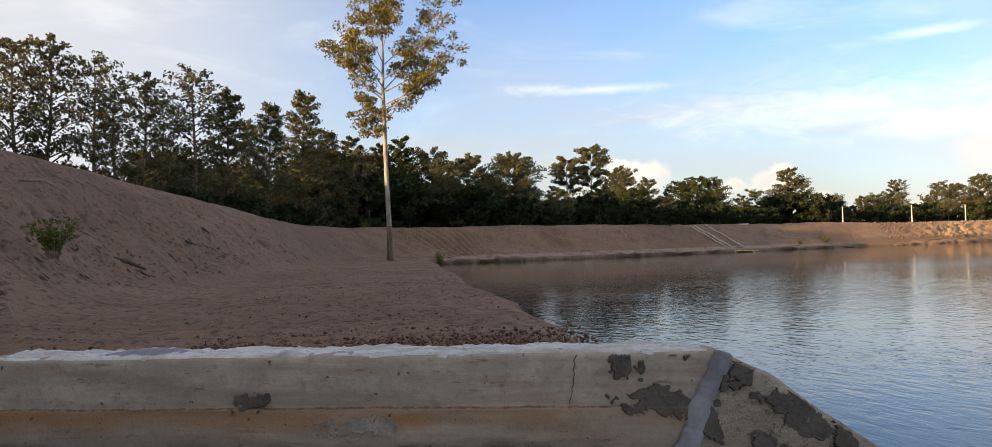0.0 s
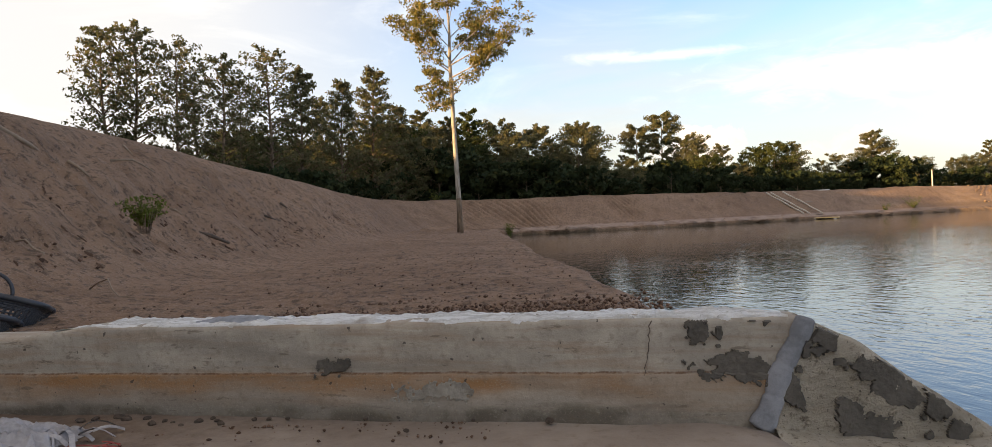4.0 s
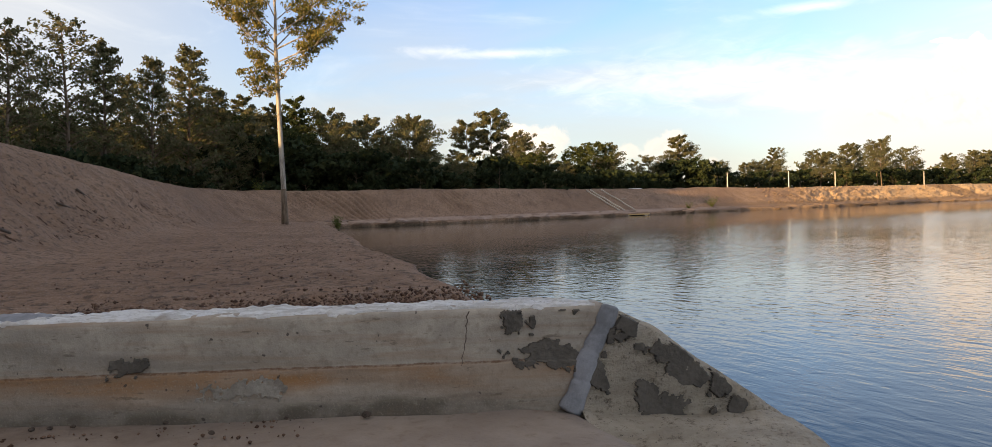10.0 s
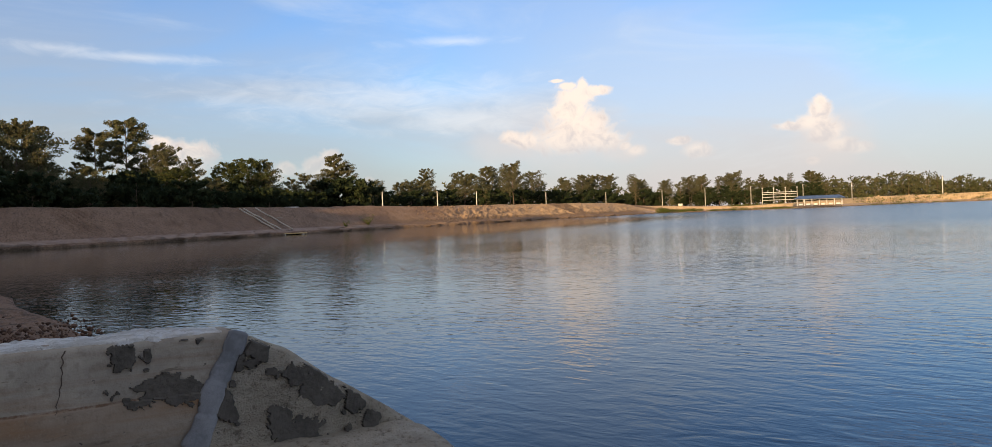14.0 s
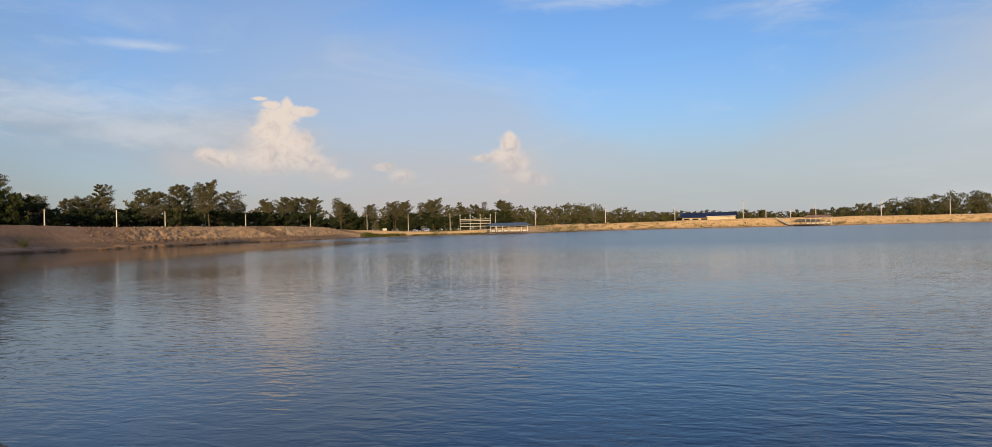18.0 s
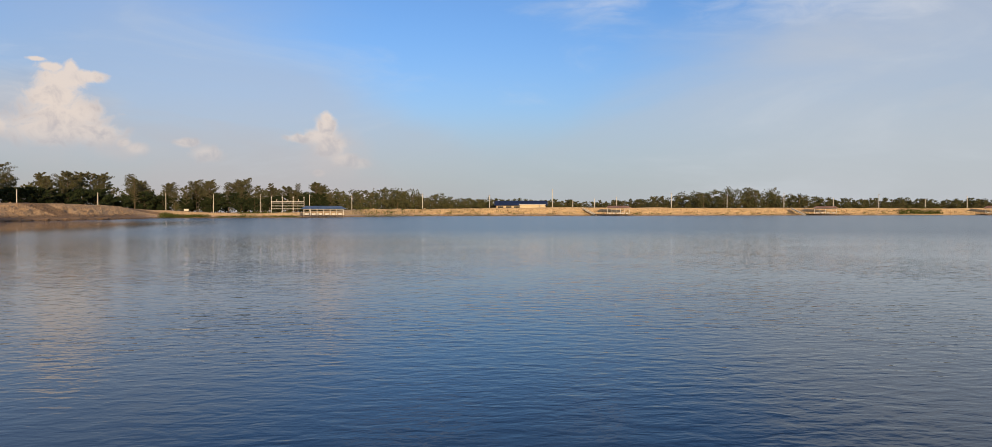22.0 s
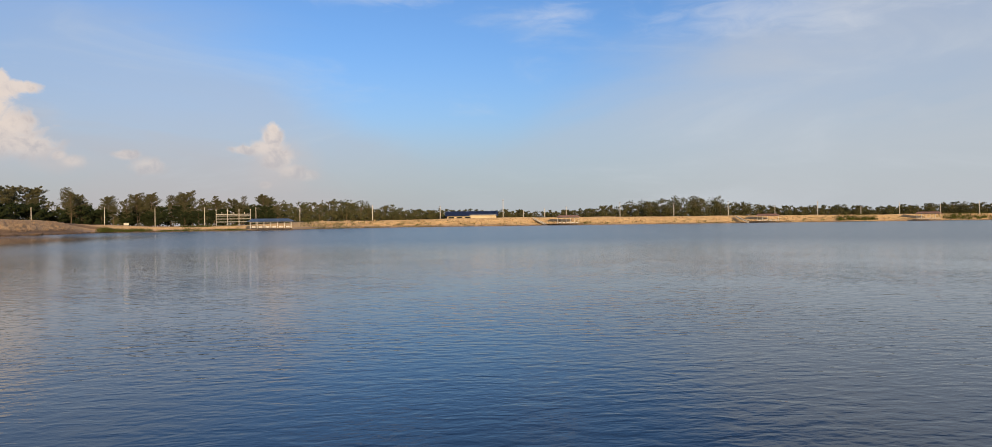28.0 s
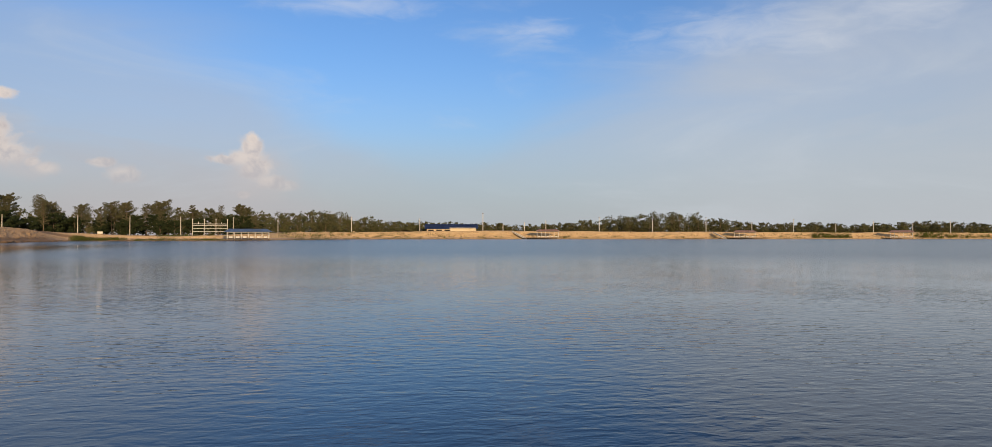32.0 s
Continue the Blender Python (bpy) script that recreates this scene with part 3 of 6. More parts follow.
def foot_line():
    """The foot resampled along a smooth closed curve, close where the camera is near."""
    n, out = len(FOOT), []
    P = np.array(FOOT, float)
    for i in range(n):
        p0, p1, p2, p3 = P[i - 1], P[i], P[(i + 1) % n], P[(i + 2) % n]
        seg = np.hypot(*(p2 - p1)[:2])
        near = min(np.hypot(*p1[:2]), np.hypot(*p2[:2]))
        behind = (p1[1] < -20 and p1[0] < 240)
        step = 6.0 if behind else 0.075 if near < 25 else 0.075 if p1[0] < 9 and p1[1] > 45 and p2[0] > -8.1 else 0.22 if near < 100 else 0.45 if near < 170 else 1.2
        k = max(2, int(seg / step))
        # end slopes scaled to this piece, so that unequal pieces stay smooth
        l0, l2 = np.hypot(*(p1 - p0)[:2]), np.hypot(*(p3 - p2)[:2])
        m1 = (p2 - p0) / (l0 + seg) * seg
        m2 = (p3 - p1) / (seg + l2) * seg
        t = np.arange(k)[:, None] / k
        h = (2 * t**3 - 3 * t**2 + 1) * p1 + (t**3 - 2 * t**2 + t) * m1 + (-2 * t**3 + 3 * t**2) * p2 + (t**3 - t**2) * m2
        out.append(h)
    return np.vstack(out)


def build_ground():
    L = foot_line()
    xy = L[:, :2]
    d = np.roll(xy, -1, 0) - np.roll(xy, 1, 0)
    d /= np.hypot(d[:, 0], d[:, 1])[:, None]
    for _ in range(12):
        d = (np.roll(d, 1, 0) + d * 2 + np.roll(d, -1, 0)) / 4
    d /= np.hypot(d[:, 0], d[:, 1])[:, None]
    nrm = np.stack([-d[:, 1], d[:, 0]], 1)
    s = np.cumsum(np.hypot(*(xy - np.roll(xy, 1, 0)).T))
    crest, ledge, bench = L[:, 2], L[:, 3], np.clip(L[:, 4], 0, 1)
    wob = rough(s * 0.09, s * 0, 3, 3)
    fine = rough(s * 0.8, s * 0 + 5, 4, 3)
    scallop = 0.75 * np.abs(lattice(s * 0.75, s * 0 + 2, 17)) + 0.22 * lattice(s * 2.1, s * 0, 18) - 0.1
    crest = crest + 0.10 * wob + 0.025 * fine
    cols_n, cols_z = [], []
    inner = [(-14, -2.6, -2.4), (-6, -1.3, -1.2), (-2.5, -0.55, -0.3), (-1.0, -0.22, 0.25), (-0.45, -0.10, 0.5), (-0.2, -0.02, 0.6)]
    for n0, zw, zb in inner:
        cols_n.append(np.full(len(L), float(n0)) + (1 - bench) * 0.35 * fine * (abs(n0) < 3))
        cols_z.append(zw * (1 - bench) + (zb - 0.66 + ledge) * bench)
    low = np.clip(ledge - 0.05, 0.05, 1)
    for n0, f in ((0.0, 0.75), (0.18, 0.95), (0.5, 1.0), (1.0, 1.06), (1.5, 1.15)):
        cols_n.append(n0 * (1 - 0.72 * bench) + (1 - bench) * (0.35 * fine - scallop * max(0.0, 1 - n0 / 0.6)))
        cols_z.append((low * f * np.clip(1 + 0.45 * lattice(s * 0.8, s * 0, 19) + 0.40 * lattice(s * 2.6, s * 0, 20), 0.12, 2) + 0.05 * fine) * (1 - bench) + (ledge + 0.02 + 0.04 * n0 * n0) * bench)
    n_slope = 42
    run = np.clip((crest - ledge) * 1.55, 1.2, 9)
    run = run * (1 - 0.22 * bench)
    foot_n = 1.6 - 1.1 * bench
    rake = np.clip((xy[:, 0] - 45) / 12, 0, 1) * np.clip((125 - xy[:, 0]) / 10, 0, 1) + 0.6 * np.clip((xy[:, 0] - 165) / 20, 0, 1)      # loosely tipped stretch
    near_face = np.clip((30 - xy[:, 1]) / 8, 0, 1)
    comb = np.clip((xy[:, 0] + 7) / 3, 0, 1) * np.clip((9 - xy[:, 0]) / 4, 0, 1) * (xy[:, 1] > 48)  # scraped by a bucket
    for k in range(n_slope):
        f = (k + 0.0) / (n_slope - 1)
        prof = f - 0.10 * math.sin(f * math.pi * 2) * 0.4
        a = foot_n + f * run
        lump = rough(s * 0.55, s * 0 + f * 6, 21, 4, 0.55)
        groove = -1.6 * np.clip(np.sin(2 * math.pi * (s / 0.42 + f * 3.6) + 1.5 * lattice(s * 0.9, s * 0 + f, 33)) - 0.25, 0, 1) * np.clip(0.35 + 1.2 * lattice(s * 0.35, s * 0 + f * 1.2, 34), 0, 1)
        rill = -np.clip(rough(s * 4.2 - f * 2.0, s * 0 + f * 5.0, 47, 2, 0.6) - 0.25, 0, 1) + 0.3 * rough(s * 6.0 - f, s * 0 + f * 7.0, 48, 2)
        clod = rough(s * 1.1 + f * 2, s * 0 + f * 5.5, 51, 3, 0.6)
        crumb = rough(s * 2.6 - f * 3, s * 0 + f * 11, 57, 2, 0.7)
        edge = math.sin(math.pi * min(1, f * 1.02)) ** 0.6 if 0 < f < 1 else 0.0
        streak = rough(s * 2.1 - f * 2.5, s * 0 + f * 2.2, 45, 3, 0.6)
        disp = edge * (0.07 * lump * (0.5 + bench) + 0.085 * bench * streak + 0.15 * bench * rill * near_face + 0.32 * comb * groove + rake * (0.22 * clod + 0.16 * crumb))
        cols_n.append(a - disp * 0.5)
        cols_z.append(ledge * 1.15 + 0.02 + (crest - ledge * 1.15 - 0.02) * prof + disp * 0.8)
    for n0, dz in ((0.35, 0.04), (0.9, 0.05), (2.0, 0.02), (3.2, -0.03)):
        cols_n.append(foot_n + run + n0)
        cols_z.append(crest + dz + 0.05 * rough(s * 0.7, s * 0 + n0, 61, 3))
    out_z = np.minimum(crest - 0.15, 0.95)
    for n0, f in ((5.0, 0.45), (7.0, 0.95), (14.0, 1.0)):
        cols_n.append(foot_n + run + n0)
        cols_z.append(crest * (1 - f) + out_z * f)
    N, Z = np.stack(cols_n, 1), np.stack(cols_z, 1)
    X = xy[:, 0:1] + nrm[:, 0:1] * N
    Y = xy[:, 1:2] + nrm[:, 1:2] * N
    verts = np.stack([X, Y, Z], 2)
    # the plain outside, out to the horizon
    centre = np.array([110.0, -60.0])
    last = verts[:, -1, :]
    rays = last[:, :2] - centre
    rays /= np.hypot(rays[:, 0], rays[:, 1])[:, None]
    far = [np.concatenate([last[:, :2] + rays * r, np.full((len(L), 1), zf)], 1) for r, zf in ((40, 0.9), (300, 0.8), (3500, 0.5))]
    verts = np.concatenate([verts] + [f[:, None, :] for f in far], 1)
    rows, cols = verts.shape[:2]
    faces = []
    for i in range(rows):
        i2 = (i + 1) % rows
        for j in range(cols - 1):
            faces.append((i * cols + j, i * cols + j + 1, i2 * cols + j + 1, i2 * cols + j))
    V = verts.reshape(-1, 3)
    # the bench between dyke and water
    ys = [3.86]
    while ys[-1] < 49.5:
        ys.append(ys[-1] + 0.07 + 0.012 * (ys[-1] - 3.8))
    ys = np.array(ys)
    ex = np.interp(ys, [3.8, 5.3, 6.3, 9.4, 12.8, 19, 30, 39, 44, 47, 50], [1.02, 0.62, 0.5, 0.1, -0.4, -1.15, -2.5, -3.6, -4.6, -6.0, -7.6])
    ex = ex + 0.07 * rough(ys * 1.3, ys * 0, 71, 4)
    near_left = [i for i in range(len(L)) if bench[i] > 0.2 and -2 < xy[i, 1] < 52 and xy[i, 0] < 0]
    near_left.sort(key=lambda i: xy[i, 1])
    fx = np.interp(ys, xy[near_left, 1], xy[near_left, 0]) - 0.15
    us = np.concatenate([np.linspace(0, 1, 64)])
    BX = fx[:, None] + (ex - fx)[:, None] * us[None, :]
    BY = np.repeat(ys[:, None], len(us), 1)
    # the near rim follows the wall's back
    BY = BY + (0.12 + 0.10 * np.clip(1.0 - BX, 0, 7)) * np.clip((9 - BY) / 5.1, 0, 1)
    BZ = 0.60 + 0.06 * (1 - us[None, :]) ** 2 + 0.035 * rough(BX * 0.5, BY * 0.5, 81, 4) + 0.026 * rough(BX * 1.6, BY * 3.6, 91, 4, 0.65)
    BZ = BZ - 0.10 * np.clip((us[None, :] - 0.93) / 0.07, 0, 1) ** 2
    for off, dz in ((0.03, -0.12), (0.10, -0.45), (0.35, -0.9), (2.5, -1.6)):
        BX = np.concatenate([BX, (ex + off)[:, None]], 1)
        BY = np.concatenate([BY, BY[:, 63:64]], 1)
        BZ = np.concatenate([BZ, (BZ[:, 63] + dz)[:, None]], 1)
    o = len(V)
    faces += [tuple(reversed(q)) for q in sheet(len(ys), BX.shape[1], o)]
    V = np.concatenate([V, np.stack([BX, BY, BZ], 2).reshape(-1, 3)])
    # the ground behind the concrete floor
    yb = np.linspace(-110, -5.9, 60)
    xb = np.array([-4.4, -3, -1, 0.8, 1.6, 2.4, 4.0])
    zb = np.array([0.25, 0.19, 0.18, 0.16, 0.1, -0.4, -1.5])
    o = len(V)
    gx, gy = np.meshgrid(xb, yb)
    gz = np.repeat(zb[None, :], len(yb), 0) + 0.03 * rough(gx, gy, 7, 3)
    faces += sheet(len(yb), len(xb), o)
    V = np.concatenate([V, np.stack([gx, gy, gz], 2).reshape(-1, 3)])
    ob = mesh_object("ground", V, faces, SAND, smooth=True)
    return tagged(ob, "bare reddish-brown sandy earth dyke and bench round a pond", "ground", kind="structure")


ground = build_ground()

wx0, wx1, wy0, wy1 = -40, 420, -400, 200
water = mesh_object("water", [(wx0, wy0, 0), (wx1, wy0, 0), (wx1, wy1, 0), (wx0, wy1, 0)], [(0, 1, 2, 3)], WATER)
tagged(water, "calm rippled pond water reflecting blue sky and clouds", "water", kind="structure")


# ---- the concrete spillway: floor, wall, wing ----
def wall_y(x):
    """Front face of the wall."""
    return 3.63 + (1.0 - x) * 0.10


TOP = 0.715
JOINT_TOP, JOINT_FOOT = (1.05, 0.72), (0.87, 0.19)


def build_floor():
    xs = np.linspace(0, 1, 60)
    ys = np.concatenate([np.linspace(-6, 1.5, 20), np.linspace(1.6, 4.2, 60)])
    right = np.interp(ys, [-6, 0, 2, 3.0, 3.7, 4.2], [1.7, 1.55, 1.32, 1.02, 0.84, 0.80])
    X = -4.9 + (right + 4.9)[:, None] * xs[None, :]
    Y = np.repeat(ys[:, None], len(xs), 1)
    Z = 0.195 + 0.010 * rough(X * 0.8, Y * 0.8, 5, 3) + 0.006 * rough(X * 4, Y * 4, 6, 4, 0.6) - 0.03 * np.clip((xs[None, :] - 0.95) / 0.05, 0, 1) ** 2
    for off, dz in ((0.06, -0.07), (0.22, -0.26), (0.6, -0.7)):
        X = np.concatenate([X, (right + off)[:, None]], 1)
        Y = np.concatenate([Y, ys[:, None]], 1)
        Z = np.concatenate([Z, (Z[:, 59] + dz + 0.03 * rough(ys * 3, ys * 0 + off, 8, 3))[:, None]], 1)
    ob = mesh_object("floor", np.stack([X, Y, Z], 2).reshape(-1, 3), sheet(len(ys), X.shape[1]), FLOOR_DUST, smooth=True)
    return tagged(ob, "dusty grey-brown concrete floor, earthy tone and painted shade to the left", "floor", kind="structure")


def floor_material():
    m = Mat("dusty_concrete_floor")
    p = m.place()
    n1, n2, n3 = m.noise(p, 1.3, 6, 0.65), m.noise(p, 11, 5, 0.7), m.noise(p, 70, 3)
    base = m.mix(m.ramp(n1, 0.35, 0.65), (0.27, 0.222, 0.188), (0.355, 0.30, 0.255))
    base = m.mix(m.ramp(n2, 0.52, 0.7, 0, 0.6), base, (0.225, 0.172, 0.132))
    x, y, z = m.sep(p)
    earthy_shade = m.ramp(m.math("ADD", x, m.math("MULTIPLY_ADD", m.noise(p, 2.4, 5, 0.65), 3.0, -1.5)), -0.7, -2.8)      # earthy tone darkens the floor leftwards, painting in shade
    base = m.mix(m.math("MULTIPLY", earthy_shade, 0.85), base, m.mix(m.ramp(n2, 0.35, 0.65), (0.185, 0.132, 0.100), (0.130, 0.090, 0.068)))
    m.set(base=base, rough=0.95, spec=0.15)
    m.bump(m.math("ADD", n2, m.math("MULTIPLY", n3, 0.4)), 0.6, 0.02)
    return m.mat


FLOOR_DUST = floor_material()
build_floor()


def build_wall():
    """The long wall: front with a pour joint, a top and a back, in one closed skin."""
    xs = np.linspace(-5.2, 1.05, 170)
    zs = np.array([0.05, 0.14, 0.19, 0.22, 0.26, 0.30, 0.35, 0.40, 0.430, 0.440, 0.445, 0.46, 0.50, 0.55, 0.60, 0.65, 0.685, 0.702, TOP])
    prof = []
    for z in zs:
        step = 0.010 if z < 0.442 else 0.0
        lip = 0.012 * max(0, (z - 0.69) / 0.025) if z > 0.69 else 0
        prof.append((-step + lip, z))
    prof += [(0.10, TOP + 0.004), (0.25, TOP + 0.003), (0.36, TOP - 0.002), (0.41, TOP - 0.03), (0.42, 0.3), (0.42, -0.4)]
    P = np.array(prof)
    X = np.repeat(xs[:, None], len(P), 1)
    Z = np.repeat(P[None, :, 1], len(xs), 0)
    # the end is cut along the slanting joint
    cut = np.interp(Z, [0.19, 0.72], [JOINT_FOOT[0], JOINT_TOP[0]])
    X = np.where(X > 0.7, 0.7 + (X - 0.7) / 0.35 * (cut - 0.7), X)
    Z = Z - 0.06 * np.clip((-2.95 - X) / 0.5, 0, 1) * np.clip((Z - 0.45) / 0.26, 0, 1) + 0.004 * rough(X * 3, Z * 3, 12, 3) * (Z > 0.65)
    Y = wall_y(X) + P[None, :, 0] * np.where(P[None, :, 0] > 0.2, np.clip(1.0 - 0.25 * np.clip((X - 0.3) / 0.7, 0, 1), 0.6, 1), 1)
    Y = Y + 0.005 * rough(X * 2.2, Z * 4, 14, 4) + 0.002 * rough(X * 16, Z * 16, 16, 3) + 0.005 * rough(X * 1.1, Z * 22, 18, 3) * np.clip((Z - 0.2) / 0.05, 0, 1) * (Z < 0.66)
    ob = mesh_object("wall_north", np.stack([X, Y, Z], 2).reshape(-1, 3), [tuple(reversed(q)) for q in sheet(len(xs), len(P))], CONCRETE, smooth=True)
    return tagged(ob, "low weathered concrete spillway wall with rusty seep stains", "wall", kind="structure")


wall = build_wall()


def wing_top(x):
    return float(np.interp(x, [1.05, 1.30, 1.54, 1.74, 1.91, 2.12, 2.37, 2.9, 3.6], [0.715, 0.595, 0.415, 0.278, 0.155, 0.0, -0.19, -0.58, -1.0]))


def build_wing():
    xs = np.linspace(0, 1, 110)
    ts = np.concatenate([np.linspace(0, 0.9, 34), np.linspace(0.915, 1, 8)])
    rows = []
    for f in xs:
        row = []
        for t in ts:
            z0 = -1.0
            x = 0.87 + f * 2.7
            top = wing_top(max(x, 1.05))
            z = z0 + (top - z0) * t
            start = float(np.interp(z, [0.19, 0.72], [JOINT_FOOT[0], JOINT_TOP[0]]))
            x = start + (x - 0.87) / 2.7 * (3.57 - start)
            top = wing_top(x)
            z = z0 + (top - z0) * t
            back = 0.03 * max(0.0, (t - 0.93) / 0.07) ** 2
            row.append((x, wall_y(1.0) - 0.03 * (x - 1) + back, z))
        x, y, z = row[-1]
        row += [(x, y + 0.06, z + 0.004), (x, y + 0.3, z - 0.01), (x, y + 0.34, z - 0.08), (x, y + 0.36, z - 0.9)]
        rows.append(row)
    A = np.array(rows)
    r = rough(A[..., 0] * 5, A[..., 2] * 5, 22, 4, 0.6)
    r2 = rough(A[..., 0] * 22, A[..., 2] * 22, 27, 3, 0.6)
    A[..., 1] += 0.012 * r + 0.006 * r2
    A[..., 2] += 0.008 * rough(A[..., 0] * 9, A[..., 1] * 3, 29, 3)
    ob = mesh_object("wall_east", A.reshape(-1, 3), [tuple(reversed(q)) for q in sheet(*A.shape[:2])], WING, smooth=True)
    return tagged(ob, "rough rendered concrete wing wall sloping down into the pond", "wall", kind="structure")


wing = build_wing()


def build_apron():
    """Rough concrete toe in front of the wing, falling away beside the floor."""
    us, vs = np.linspace(0, 1, 60), np.linspace(0, 1, 24)
    X = 0.9 + 1.75 * us[:, None] + 0 * vs[None, :]
    reach = np.interp(X, [0.9, 1.4, 1.9, 2.05, 2.2, 2.65], [0.3, 0.6, 0.72, 0.72, 0.55, 0.2])
    Y = wall_y(1.0) - 0.03 * (X - 1) + 0.02 - reach * vs[None, :]
    top = np.interp(X, [0.9, 1.2, 1.9, 2.05, 2.2, 2.65], [0.17, 0.13, 0.11, 0.065, -0.06, -0.45])
    Z = top - 0.14 * vs[None, :] ** 2 - 0.4 * np.clip((vs[None, :] - 0.85) / 0.15, 0, 1) + 0.012 * rough(X * 6, Y * 6, 26, 4, 0.6)
    ob = mesh_object("toe", np.stack([X, Y, Z], 2).reshape(-1, 3), [tuple(reversed(q)) for q in sheet(60, 24)], WING, wing, smooth=True)
    tagged(ob, "rough concrete toe")


build_apron()


def build_cap():
    """White mortar spread along the wall's top, ragged at both edges."""
    xs = np.linspace(-3.25, 1.0, 300)
    prof = [(0.0, -0.012), (0.004, 0.003), (0.03, 0.010), (0.12, 0.013), (0.22, 0.013), (0.31, 0.011), (0.37, 0.004), (0.385, -0.02)]
    front = 0.016 + 0.011 * rough(xs * 7, xs * 0, 31, 4)
    width = np.interp(xs, [-3.25, -2.9, 0.3, 0.75, 1.0], [0.18, 1.0, 0.92, 0.8, 0.45]) * (1 + 0.06 * rough(xs * 2.4, xs * 0 + 9, 32, 4))
    left = np.clip((xs + 3.25) / 0.4, 0, 1) ** 0.5
    rows = []
    for i, x in enumerate(xs):
        drop = -0.06 * np.clip((-2.95 - x) / 0.5, 0, 1)
        rows.append([(x, wall_y(x) + front[i] + (a * width[i]) + 0.2 * (1 - left[i]) * (a < 0.05), TOP + drop + z * (0.5 + 0.5 * left[i])) for a, z in prof])
    A = np.array(rows)
    A[..., 2] += 0.009 * rough(A[..., 0] * 6, A[..., 1] * 14, 35, 4, 0.6) + 0.007 * rough(A[..., 0] * 26, A[..., 1] * 30, 37, 3)
    ob = mesh_object("mortar_cap", A.reshape(-1, 3), [tuple(reversed(q)) for q in sheet(*A.shape[:2])], WHITE_MORTAR, wall, smooth=True)
    return tagged(ob, "trowelled whitish mortar cap")


build_cap()


def mortar_heap():
    """A leftover dab of grey mortar on the cap."""
    n, m = 26, 16
    u, v = np.meshgrid(np.linspace(-1, 1, n), np.linspace(-1, 1, m), indexing="ij")
    r = np.hypot(u, v) + 0.25 * rough(u * 2, v * 2, 91, 3)
    x, y = HEAP_X + u * 0.30, wall_y(HEAP_X) + 0.20 + v * 0.13
    z = TOP + 0.012 + 0.05 * np.clip(1 - r, 0, 1) ** 1.4 * (0.6 + 0.4 * rough(u * 5, v * 5, 92, 3)) + 0.006 * rough(u * 12, v * 8, 93, 2) - 0.03 * np.clip(r - 0.85, 0, 1)
    mesh_object("mortar_lump", np.stack([x, y, z], 2).reshape(-1, 3), [tuple(q) for q in sheet(n, m)], BEAD_MORTAR, wall, smooth=True)


HEAP_X = -2.04
mortar_heap()


def daub(name, x, z, rx, rz, seed, material, parent, tilt=0.0, thick=0.006, ragged=0.20):
    """A ragged daub of mortar on the face of the wall or the wing: a thin crust with flecks at its rim."""
    nu, nv = max(14, int(rx * 3.4 / 0.007)), max(12, int(rz * 3.4 / 0.007))
    u, v = np.meshgrid(np.linspace(-1.7, 1.7, nu), np.linspace(-1.7, 1.7, nv))
    r = np.hypot(u, v) + 0.42 * rough(u * 1.5 + seed, v * 1.5, seed, 2) + ragged * rough(u * rx / 0.03 + seed, v * rz / 0.03, seed + 5, 4, 0.65)
    ca, sa = math.cos(tilt), math.sin(tilt)
    px, pz = x + u * rx * ca - v * rz * sa, z + u * rx * sa + v * rz * ca
    rim = np.interp(px, [0.5, 1.05, 1.30, 1.54, 1.74, 1.91, 2.12, 2.9], [0.705, 0.70, 0.58, 0.40, 0.263, 0.14, -0.015, -0.59])
    keep = (r < 1.0) & (pz < rim)
    face = np.where(px < 1.0, wall_y(px), wall_y(1.0) - 0.03 * (px - 1))
    lift = np.where(keep, thick + 0.010 + 0.002 * rough(px * 60, pz * 60, seed, 2), -0.006)
    py = face - lift - np.where((pz < 0.442) & (px < 0.9), 0.010, 0)
    cell = keep[:-1, :-1].astype(int) + keep[1:, :-1] + keep[:-1, 1:] + keep[1:, 1:]
    idx = {}
    verts, faces = [], []

    def at(i, j):
        if (i, j) not in idx:
            idx[(i, j)] = len(verts)
            verts.append((px[i, j], py[i, j], pz[i, j]))
        return idx[(i, j)]

    for i, j in zip(*np.nonzero(cell >= 2)):
        faces.append((at(i, j), at(i, j + 1), at(i + 1, j + 1), at(i + 1, j)))
    return mesh_object(name, verts, faces, material, parent)


for i, (x, z, rx, rz, tilt) in enumerate([(-1.387, 0.477, 0.095, 0.048, 0.1), (0.562, 0.648, 0.05, 0.06, 0.5), (0.72, 0.462, 0.175, 0.070, -0.14), (0.82, 0.708, 0.03, 0.012, 0), (0.893, 0.699, 0.018, 0.018, 0), (0.66, 0.64, 0.022, 0.035, 0), (0.60, 0.70, 0.014, 0.01, 0), (0.655, 0.575, 0.012, 0.01, 0), (0.505, 0.62, 0.009, 0.008, 0)]):
    daub("mortar_patch", x, z, rx, rz, 40 + i, DARK_MORTAR, wall, tilt)
daub("scraped_patch", -0.81, 0.345, 0.17, 0.055, 77, SCRAPED, wall, 0.05, 0.0005, 0.75)
